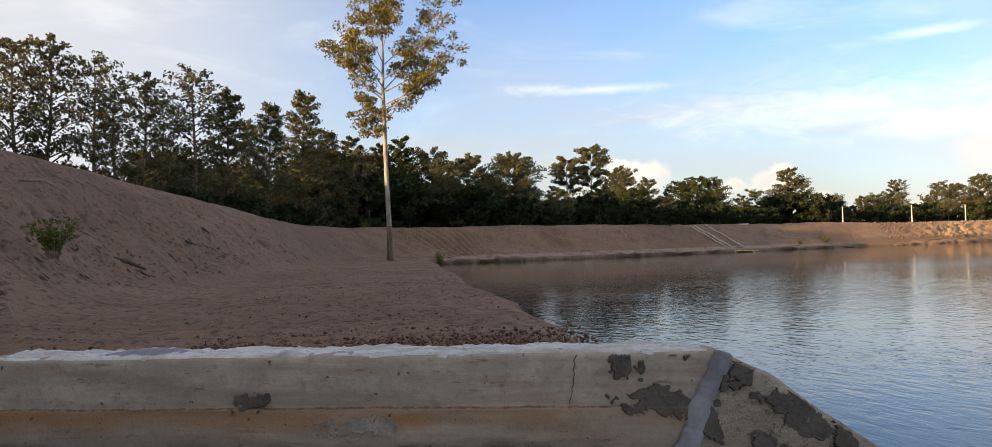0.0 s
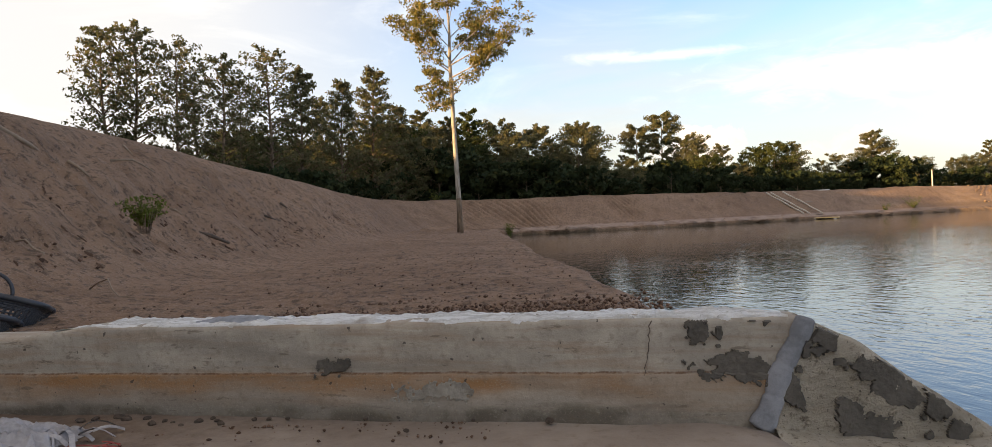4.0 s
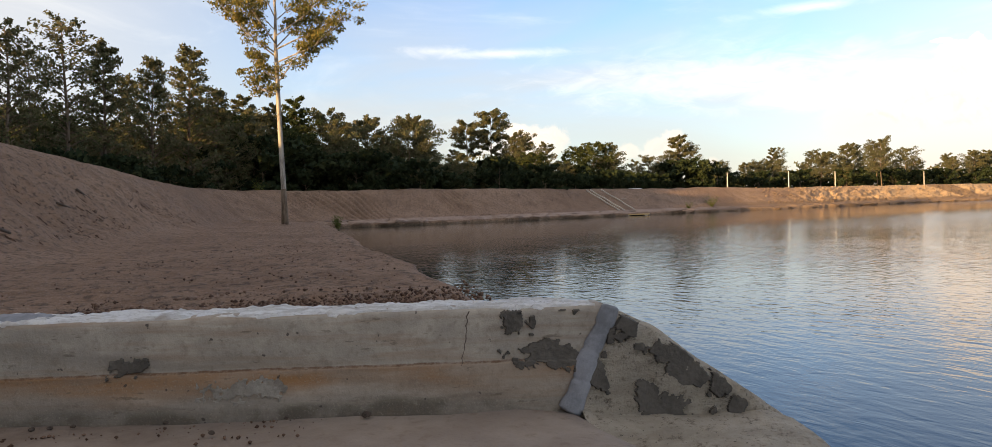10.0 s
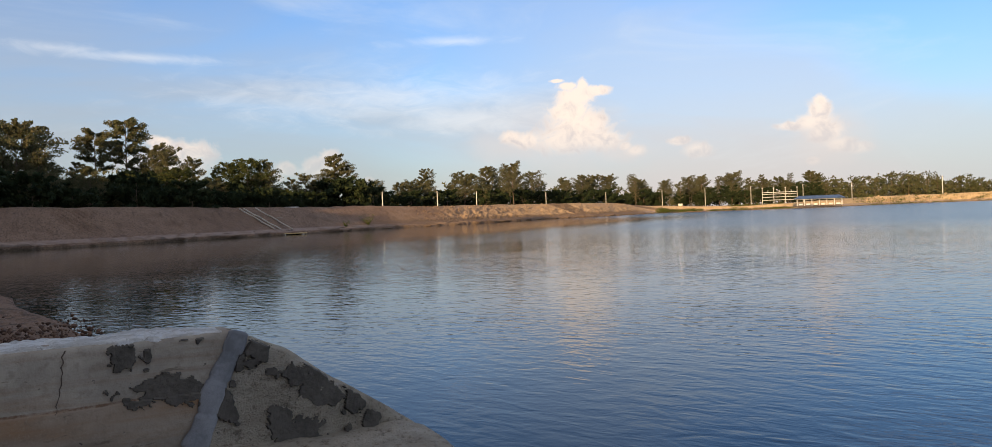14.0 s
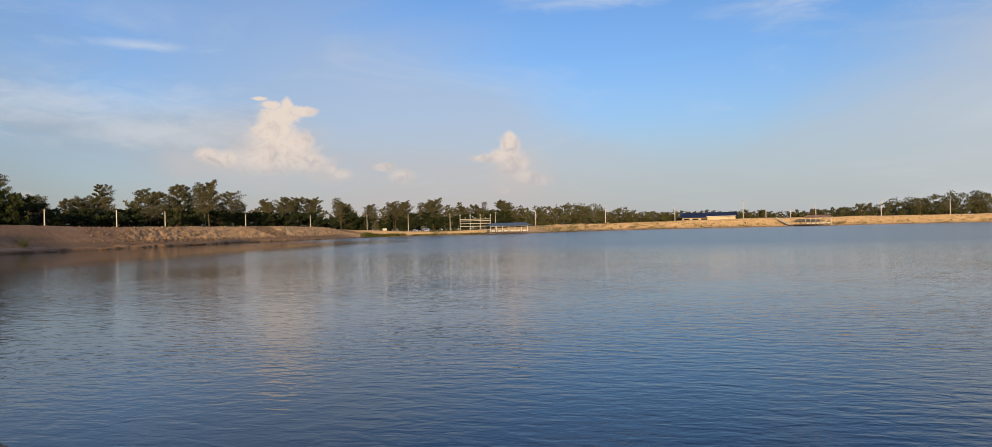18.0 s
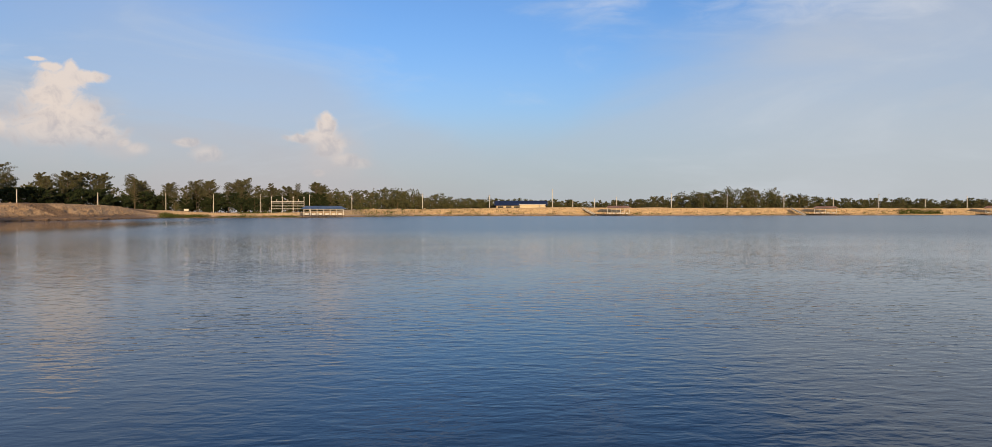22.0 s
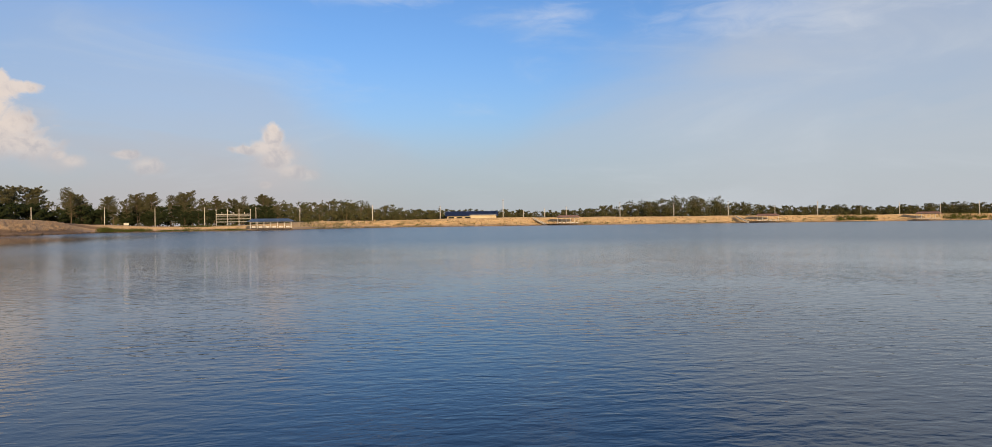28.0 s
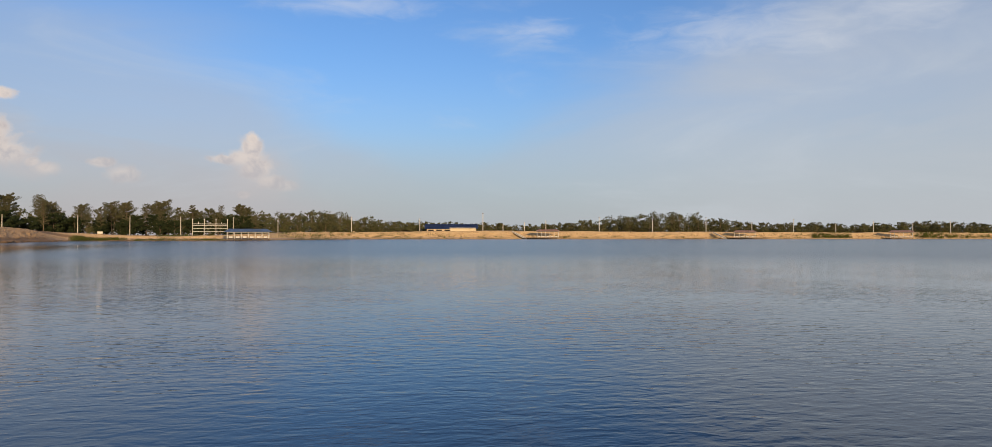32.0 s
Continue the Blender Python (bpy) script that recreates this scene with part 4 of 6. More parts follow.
for i, (x, z, rx, rz, tilt) in enumerate([(1.166, 0.604, 0.073, 0.067, -0.6), (1.223, 0.492, 0.033, 0.019, 0), (1.337, 0.461, 0.066, 0.062, -0.3), (1.488, 0.345, 0.125, 0.088, -0.65), (1.432, 0.483, 0.054, 0.015, -0.55), (1.653, 0.261, 0.048, 0.068, 0.5), (1.743, 0.145, 0.05, 0.057, 0.3), (1.248, 0.231, 0.068, 0.084, 0.4), (1.355, 0.130, 0.145, 0.095, -0.5), (1.50, 0.055, 0.10, 0.05, -0.4), (0.985, 0.34, 0.065, 0.095, 0.3), (1.594, 0.217, 0.011, 0.011, 0), (1.615, 0.132, 0.017, 0.019, 0), (1.071, 0.554, 0.018, 0.044, -0.2), (1.032, 0.458, 0.014, 0.019, 0), (1.464, 0.44, 0.019, 0.019, 0)]):
    daub("mortar_patch", x, z, rx, rz, 60 + i, DARK_MORTAR, wing, tilt)


def build_bead():
    """The fat grey mortar bead over the joint."""
    pts, rad = [], []
    for i in range(64):
        f = i / 63
        pts.append((JOINT_FOOT[0] - 0.035 + (JOINT_TOP[0] + 0.02 - JOINT_FOOT[0] + 0.035) * f + 0.008 * math.sin(f * 9), wall_y(1.0) - 0.012, 0.17 + 0.545 * f))
        seam = max(0.0, 1 - min(abs(f - q) for q in (0.30, 0.58, 0.80)) / 0.022)      # trowelled on in lengths
        rad.append((0.048 + 0.012 * (1 - f)) * (1 + 0.07 * math.sin(f * 14 + 1) + 0.05 * math.sin(f * 31)) * (1 - 0.16 * seam) * (0.6 if i in (0, 63) else 1))
    v, f = tube(pts, rad, 18)
    v = [Vector((p.x, wall_y(1.0) + (p.y - wall_y(1.0)) * 0.38, p.z)) for p in v]
    ob = mesh_object("joint_bead", v, f, BEAD_MORTAR, wall, smooth=True)
    tagged(ob, "thick smooth grey mortar bead")


build_bead()


def build_crack():
    rnd = random.Random(9)
    x, pts = 0.34, []
    for i in range(24):
        z = 0.71 - i * 0.0142
        x += rnd.uniform(-0.009, 0.007)
        pts.append((x, z, 0.0022 * (1.2 - i / 24) + rnd.uniform(0, 0.0012)))
    v, f = [], []
    for x, z, w in pts:
        v += [(x - w, wall_y(x) - 0.012, z), (x + w, wall_y(x) - 0.012, z)]
    for i in range(len(pts) - 1):
        f.append((2 * i, 2 * i + 2, 2 * i + 3, 2 * i + 1))
    mesh_object("crack", v, f, DARK_TIMBER, wall)


build_crack()


# ---- trees ----
def leaf_cloud(rng, centres, spread, per, size, droop=0.0):
    """Leaves as small pointed blades scattered round the given centres."""
    c = np.repeat(np.array(centres, float), per, 0)
    sp = np.repeat(np.array(spread, float), per, 0)
    n = len(c)
    v = rng.normal(size=(n, 3))
    v /= np.linalg.norm(v, axis=1)[:, None]
    v *= rng.random(n)[:, None] ** 0.45
    p = c + v * sp
    a = rng.normal(size=(n, 3))
    a[:, 2] -= droop
    a /= np.linalg.norm(a, axis=1)[:, None]
    b = np.cross(a, rng.normal(size=(n, 3)))
    b /= np.linalg.norm(b, axis=1)[:, None]
    ln = size * rng.uniform(0.6, 1.35, n)[:, None]
    wd = ln * rng.uniform(0.28, 0.42, n)[:, None]
    V = np.stack([p - a * ln * 0.5 - b * wd, p - a * ln * 0.35 + b * wd, p + a * ln * 0.6], 1).reshape(-1, 3)
    F = np.arange(n * 3).reshape(-1, 3)
    return V, F


def cloud_object(name, V, F, material, parent=None):
    me = bpy.data.meshes.new(name)
    me.vertices.add(len(V))
    me.vertices.foreach_set("co", np.asarray(V, np.float32).ravel())
    me.loops.add(F.size)
    me.loops.foreach_set("vertex_index", F.ravel().astype(np.int32))
    me.polygons.add(len(F))
    me.polygons.foreach_set("loop_start", np.arange(0, F.size, F.shape[1], dtype=np.int32))
    me.polygons.foreach_set("loop_total", np.full(len(F), F.shape[1], np.int32))
    me.materials.append(material)
    me.update(calc_edges=True)
    ob = new(name, me)
    if parent is not None:
        ob.parent = parent
    return ob


def tree_shape(seed, height, clear, radius, limbs, style):
    """Trunk line, limb lines and clump centres of one tree. style: 'open', 'round' or 'cone'."""
    rnd = random.Random(seed)
    lean = (rnd.uniform(-0.02, 0.02), rnd.uniform(-0.02, 0.02))
    r0 = 0.011 * height + 0.02
    trunk, rad = [], []
    for i in range(9):
        f = i / 8
        trunk.append((lean[0] * height * f + 0.012 * height * math.sin(f * 5 + seed), lean[1] * height * f + 0.01 * height * math.sin(f * 6 + seed * 2), height * 0.97 * f))
        rad.append(r0 * (1 - 0.86 * f) * (1.35 if i == 0 else 1))
    tubes, clumps, spread = [(trunk, rad, 8)], [], []
    for i in range(limbs):
        f = clear + (0.97 - clear) * (i + rnd.uniform(0.1, 0.9)) / limbs
        z = height * f
        k = min(7, int(f * 8))
        g = f * 8 - k
        base = [trunk[k][j] * (1 - g) + trunk[k + 1][j] * g for j in range(3)]
        base[2] = z
        h = (f - clear) / (1 - clear)
        if style == "cone":
            w = radius * min(1.0, 1.2 * (1 - h) ** 0.7 + 0.12) * (0.75 + 0.25 * min(1.0, h * 4))
        elif style == "round":
            w = radius * math.sqrt(max(0.1, 1 - (2 * h - 0.9) ** 2))
        else:
            w = radius * (0.55 + 0.6 * math.sin(math.pi * min(1, h * 0.9 + 0.12)))
        w *= rnd.uniform(0.72, 1.12) if style == "cone" else rnd.uniform(0.6, 1.15)
        a = i * 2.4 + rnd.uniform(-0.5, 0.5)
        rise = w * rnd.uniform(0.35, 0.8)
        mid = (base[0] + 0.5 * w * math.cos(a), base[1] + 0.5 * w * math.sin(a), z + 0.55 * rise)
        tip = (base[0] + w * math.cos(a), base[1] + w * math.sin(a), z + rise * 0.9)
        rl = max(0.012, r0 * (1 - 0.86 * f) * 0.55)
        tubes.append(([base, mid, tip], [rl, rl * 0.6, rl * 0.25], 5))
        for q in range(4):
            g = (1.0, 0.8, 0.62, 0.42)[q]
            s = w * (0.21, 0.21, 0.18, 0.15)[q] + 0.12
            clumps.append((base[0] + (tip[0] - base[0]) * g + rnd.uniform(-0.3, 0.3) * s, base[1] + (tip[1] - base[1]) * g + rnd.uniform(-0.3, 0.3) * s,
                           z + (tip[2] - z) * g + rnd.uniform(-0.1, 0.3) * s))
            spread.append((s, s, s * rnd.uniform(0.5, 0.75)))
    clumps.append((trunk[-1][0], trunk[-1][1], height * 0.95))
    spread.append((radius * 0.3, radius * 0.3, height * 0.05))
    return tubes, clumps, spread


def tree_kind(name, seed, height, clear, radius, limbs, style, per, leaf, leafmat, bark):
    """One tree to copy from: an Empty at its base with trunk, branches and crown."""
    tubes, clumps, spread = tree_shape(seed, height, clear, radius, limbs, style)
    root = new(name)
    v, f = tube(*tubes[0])
    mesh_object("trunk", v, f, bark, root, smooth=True)
    v, f = merge([tube(*t) for t in tubes[1:]])
    tagged(mesh_object("branchwork", v, f, bark, root, smooth=True), kind="stuff")
    rng = np.random.default_rng(seed)
    cloud_object("crown", *leaf_cloud(rng, clumps, spread, per, leaf, 0.2), leafmat, root)
    return root


KINDS = {}
for key, args, label in (
        ("open1", (11, 10, 0.34, 2.0, 30, "open", 56, 0.18, LEAF_TEAK, BARK), "slender tree with a sparse olive-brown crown behind the dyke"),
        ("open2", (12, 10, 0.28, 1.7, 30, "open", 56, 0.18, LEAF_TEAK, BARK), "slender tree with a sparse olive-brown crown behind the dyke"),
        ("open3", (13, 10, 0.42, 2.2, 28, "open", 56, 0.18, LEAF_TEAK, BARK), "slender tree with a sparse olive-brown crown behind the dyke"),
        ("cone1", (14, 10, 0.16, 2.2, 38, "cone", 56, 0.19, LEAF_TEAK, BARK), "tall dense tree with a pointed dark green crown"),
        ("cone2", (15, 10, 0.12, 2.1, 38, "cone", 56, 0.19, LEAF_GREEN, BARK), "tall dense tree with a pointed dark green crown"),
        ("fine1", (41, 10, 0.24, 1.3, 60, "open", 15, 0.165, LEAF_TEAK, BARK), "slender tree with a sparse olive-brown crown behind the dyke"),
        ("fine2", (42, 10, 0.30, 1.15, 52, "open", 14, 0.16, LEAF_TEAK, BARK), "slender tree with a sparse olive-brown crown behind the dyke"),
        ("fine3", (43, 10, 0.10, 1.75, 72, "cone", 26, 0.165, LEAF_TEAK, BARK), "tall dense tree with a pointed dark green crown"),
        ("round1", (16, 10, 0.22, 2.9, 34, "round", 54, 0.232, LEAF_GREEN, BARK), "broad leafy tree with a rounded green crown"),
        ("round2", (17, 10, 0.30, 2.9, 34, "round", 52, 0.232, LEAF_TEAK, BARK), "broad leafy tree with a rounded olive crown"),
        ("flat1", (18, 10, 0.56, 1.7, 24, "round", 72, 0.18, LEAF_TEAK, BARK), "tall bare-stemmed tree with a tufted flat crown"),
        ("shade1", (31, 10, 0.14, 2.5, 18, "cone", 22, 0.70, LEAF_GREEN, BARK), "tall dense tree in an unseen wood added for shade"),
        ("shade2", (32, 10, 0.22, 3.0, 16, "round", 24, 0.72, LEAF_TEAK, BARK), "tall dense tree in an unseen wood added for shade"),
        ("bush1", (19, 5, 0.05, 2.6, 20, "round", 32, 0.38, LEAF_SHADE, BARK), "dense green bush under the trees, darkened for shade"),
        ("bush2", (20, 5, 0.04, 2.9, 20, "round", 32, 0.38, LEAF_SHADE, BARK), "dense green bush under the trees, darkened for shade")):
    proto = tree_kind("bush" if key.startswith("bush") else "tree", *args)
    tagged(proto, label, "bush" if key.startswith("bush") else "tree", "undergrowth" if key.startswith("bush") else "trees round the pond")
    KINDS[key] = proto
used = set()


def plant(key, x, y, height, z=0.9):
    """Plants one tree of that kind; the first one planted is the model itself."""
    proto = KINDS[key]
    full = 5 if key.startswith("bush") else 10
    m = Matrix.LocRotScale((x, y, z), Euler((0, 0, random.uniform(0, 6.28))), [height / full * k for k in (random.uniform(0.9, 1.15), random.uniform(0.9, 1.15), 1)])
    if key in used:
        c = copy_thing(proto, Matrix.Identity(4))
        c.matrix_basis = m
    else:
        used.add(key)
        proto.matrix_basis = m


# the tall trees that stand singly over the dyke beside the bench
def crest_distance(az):
    return float(np.interp(az, [-40, -34, -27, -23, -20, -17, -13, -9], [14, 16, 20, 26, 33, 42, 52, 60]))


# azimuth, distance, elevation of the top
for key, a, d, e in (("fine1", -33.7, 41, 14.6), ("fine1", -32.0, 42, 14.9), ("fine2", -28.95, 41, 13.9), ("fine2", -27.8, 46, 12.0), ("fine1", -26.2, 43, 13.0), ("fine2", -23.0, 45, 13.6), ("fine2", -24.7, 52, 11.3),
                     ("fine3", -20.6, 50, 12.3), ("fine3", -17.4, 54, 11.4), ("fine3", -15.1, 57, 12.3), ("fine3", -13.2, 60, 9.4), ("fine3", -19.0, 58, 10.1), ("round1", -13.2, 63, 8.0)):
    p = toward(a, 0, d)
    plant(key, p.x, p.y, EYE_Z + d * math.tan(radians(e - 0.1)) - 0.9)
rnd = random.Random(4)
for i in range(20):
    a = rnd.uniform(-27, -12)
    p = toward(a, 0, rnd.uniform(60, 78))
    plant(rnd.choice(("round1", "round2")), p.x, p.y, rnd.uniform(6.5, 8.5))
for i in range(42):
    a = rnd.uniform(-33, -13)
    p = toward(a, 0, max(40, crest_distance(a) + 9) + rnd.uniform(0, 8))
    plant(rnd.choice(("bush1", "bush2")), p.x, p.y, rnd.uniform(2.2, 3.8))
for i in range(12):
    a = rnd.uniform(-21, -12)
    p = toward(a, 0, rnd.uniform(64, 76))
    plant(rnd.choice(("open2", "cone1", "round2")), p.x, p.y, rnd.uniform(7.5, 9.0))
# an unseen lower wood farther off beyond the crest, added to shade the near dyke
for i in range(40):
    a = rnd.uniform(-54, -38)
    p = toward(a, 0, rnd.uniform(66, 100))
    plant(rnd.choice(("shade1", "shade2")), p.x, p.y, rnd.uniform(7.0, 8.6))
# the unseen wood added on the sun's side, which shades the bench, the wall and the near dyke
for i in range(80):
    x, y = rnd.uniform(-72, -17), rnd.uniform(-50, 42)
    if math.degrees(math.atan2(x, y)) > -53:
        continue
    plant(rnd.choice(("shade1", "shade2")), x, y, rnd.uniform(9.5, 12))
for i in range(36):
    a = rnd.uniform(-78, -50)
    p = toward(a, 0, rnd.uniform(36, 76))
    plant(rnd.choice(("shade1", "shade2")), p.x, p.y, rnd.uniform(9.0, 11.0))
for i in range(24):
    x, y = rnd.uniform(-40, -20), rnd.uniform(-50, 16)
    if math.degrees(math.atan2(x, y)) < -56:
        plant(rnd.choice(("bush1", "bush2")), x, y, rnd.uniform(3.5, 5))

# taller grove out of view, added to keep sun off the near dyke
for i in range(18):
    x = rnd.uniform(-46, -36)
    plant(rnd.choice(("shade1", "shade2")), x, 36.5 + (x + 31) * 0.45 + rnd.uniform(-3.5, 1.5), rnd.uniform(13, 14.5))

# close trees out of view, added to darken the bench's and wall's left
for i in range(46):
    x, y = rnd.uniform(-24, -15.5), rnd.uniform(-26, 10)
    plant(rnd.choice(("shade1", "shade2")), x, y, rnd.uniform(12, 14.5))

# crown line of the wood behind the dyke: azimuth, elevation in degrees
LINE_NEAR = [(-13.5, 8.6), (-12.1, 8.95), (-9.6, 8.65), (-7.1, 8.8), (-4.6, 7.5), (-2.2, 6.6), (1.4, 6.3), (3.8, 5.2), (5.5, 5.4), (10.2, 4.9), (13.2, 4.3), (15.9, 4.6), (18.0, 3.3),
             (19.7, 3.9), (22, 3.0), (24.8, 2.8)]
LINE_MID = [(24.8, 2.7), (25.9, 2.75), (28.4, 3.5), (31.4, 3.6), (33.6, 3.5), (35.8, 3.65), (38.2, 2.7), (41.9, 2.7), (45.0, 2.8), (46.7, 1.8), (48.0, 2.4), (49.7, 2.3), (52.1, 2.4),
            (54.0, 2.2), (56.2, 1.9), (58.0, 2.3), (59.8, 1.7)]
LINE_FAR = [(59.8, 1.7), (61.2, 1.6), (64.5, 1.9), (66.9, 1.4), (69.4, 1.1), (71.9, 1.0), (76.9, 1.0), (79.4, 0.76), (81.9, 0.88), (84.9, 1.18), (86.9, 1.5), (89.8, 1.74), (92.6, 1.78),
            (94.4, 1.26), (97.1, 0.97), (100.5, 0.9), (104.5, 0.82), (108.3, 1.0), (113, 0.75), (120, 0.8)]


def along(line, az):
    return float(np.interp(az, [a for a, e in line], [e for a, e in line]))


def belt_distance(az):
    return float(np.interp(az, [-14, -8, 0, 10, 20, 30, 40, 46, 52, 58, 64, 72, 80, 90, 100, 112, 120], [64, 66, 68, 73, 88, 122, 164, 200, 214, 222, 262, 300, 335, 330, 360, 400, 420]))


az = -13.5
while az < 25:
    d = belt_distance(az)
    for back, share in ((0, 0.76), (6, 0.90), (13, 0.94)):
        a = az + rnd.uniform(-0.7, 0.7)
        p = toward(a, 0, d + back + rnd.uniform(-1.5, 1.5))
        h = (EYE_Z + (d + back) * math.tan(radians(along(LINE_NEAR, a))) - 0.9) * share * rnd.uniform(0.82, 1.0)
        plant(rnd.choice(("round1", "round2", "cone2", "round2", "cone1", "round1", "open2", "open3")), p.x, p.y, max(3.5, h))
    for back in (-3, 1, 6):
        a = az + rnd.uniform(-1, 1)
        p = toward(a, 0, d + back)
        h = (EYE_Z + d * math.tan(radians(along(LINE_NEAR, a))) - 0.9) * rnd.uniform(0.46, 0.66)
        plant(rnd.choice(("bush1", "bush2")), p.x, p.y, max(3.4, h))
    az += math.degrees(3.6 / d)
for a, el, d, key in ((-11.3, 8.75, 72, "cone1"), (-9.2, 8.2, 74, "cone1"), (-7.4, 8.75, 72, "cone2"), (-5.0, 7.5, 76, "round2"), (-2.8, 6.8, 78, "open2"), (1.2, 6.9, 78, "round2"), (10.2, 5.4, 84, "open3"), (12.0, 4.9, 84, "open2"), (7.7, 7.6, 86, "flat1"), (5.6, 6.75, 84, "flat1"), (14.6, 4.5, 86, "round1"), (15.7, 4.75, 85, "round1"), (16.8, 4.5, 86, "round2"), (1.6, 6.9, 84, "round2"), (-2.0, 6.9, 82, "round2"), (9.4, 5.6, 86, "round2"), (22.2, 5.0, 100, "flat1"), (22.9, 4.2, 101, "open3"), (21.4, 3.6, 98, "open3"), (19.9, 3.5, 96, "open3"), (36.0, 3.9, 134, "open3")):
    p = toward(a, 0, d)
    plant(key, p.x, p.y, EYE_Z + d * math.tan(radians(el)) - 0.9)
for a in (3.6, 5.0, 6.2, 7.2, 8.2, 9.4, 21.0, 22.4, 23.6):
    p = toward(a, 0, 82 if a < 12 else 97)
    plant("bush1" if a % 1 < 0.5 else "bush2", p.x, p.y, rnd.uniform(4.6, 5.6))
az = 25.0
while az < 60:
    d = belt_distance(az)
    for back in (0, 8, 15):
        a = az + rnd.uniform(-0.8, 0.8)
        p = toward(a, 0, d + back + rnd.uniform(-2, 2))
        h = (EYE_Z + (d + back) * math.tan(radians(along(LINE_MID, a))) - 0.9) * (rnd.uniform(0.85, 1.08) if back else rnd.uniform(0.6, 1.0))
        plant(rnd.choice(("fine1", "round2", "open3", "flat1", "open1", "open2", "cone1", "fine2")), p.x, p.y, max(3.0, h))
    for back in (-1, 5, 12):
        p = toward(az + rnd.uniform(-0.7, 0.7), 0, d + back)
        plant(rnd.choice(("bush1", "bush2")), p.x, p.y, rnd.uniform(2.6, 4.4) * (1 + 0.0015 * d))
    az += math.degrees(4.2 / d)


def far_woods(az0, az1, distance, top, step, backs, seed, label):
    """A distant wood, too far to tell single trees for certain."""
    rng = np.random.default_rng(seed)
    VV, FF, o = [], [], 0
    stems = []
    az = az0
    while az < az1:
        d = distance(az)
        for back in backs:
            a = az + rng.uniform(-0.6, 0.6)
            dd = d + back + rng.uniform(-4, 4)
            h = max(2.5, (EYE_Z + dd * math.tan(radians(top(a))) - 0.9) * rng.uniform(0.78, 1.08))
            p = toward(a, 0, dd)
            k = 7
            c = np.stack([p.x + rng.normal(0, h * 0.2, k), p.y + rng.normal(0, h * 0.2, k), 0.9 + h * np.linspace(0.3, 0.93, k)], 1)
            s = np.repeat(np.array([[h * 0.19, h * 0.19, h * 0.10]]), k, 0) * rng.uniform(0.6, 1.25, (k, 1))
            low = np.stack([p.x + rng.normal(0, 2.4, 8), p.y + rng.normal(0, 2.4, 8), rng.uniform(0.9, 0.9 + 0.62 * h, 8)], 1)
            c, s = np.concatenate([c, low]), np.concatenate([s, np.full((8, 3), 1.7)])
            V, F = leaf_cloud(rng, c, s, 30, 0.66)
            VV.append(V), FF.append(F + o)
            o += len(V)
            stems.append(tube([(p.x, p.y, 0.6), (p.x + 0.1, p.y, 0.9 + h * 0.85)], [h * 0.016, h * 0.006], 4))
        az += math.degrees(step / d)
    ob = cloud_object("far_woods", np.concatenate(VV), np.concatenate(FF), LEAF_FAR)
    tagged(ob, label, "woods", kind="stuff")
    v, f = merge(stems)
    mesh_object("stem", v, f, BARK, ob)


far_woods(59.0, 119.0, belt_distance, lambda a: along(LINE_FAR, a), 3.0, (0, 14, 30), 8, "distant olive-green wood along the far shore")
far_woods(-12.0, 60.0, lambda a: belt_distance(a) + 45, lambda a: 0.75 * along(LINE_NEAR if a < 24.8 else LINE_MID, a), 4.5, (0, 12), 9, "deep wood behind the trees on the dyke")


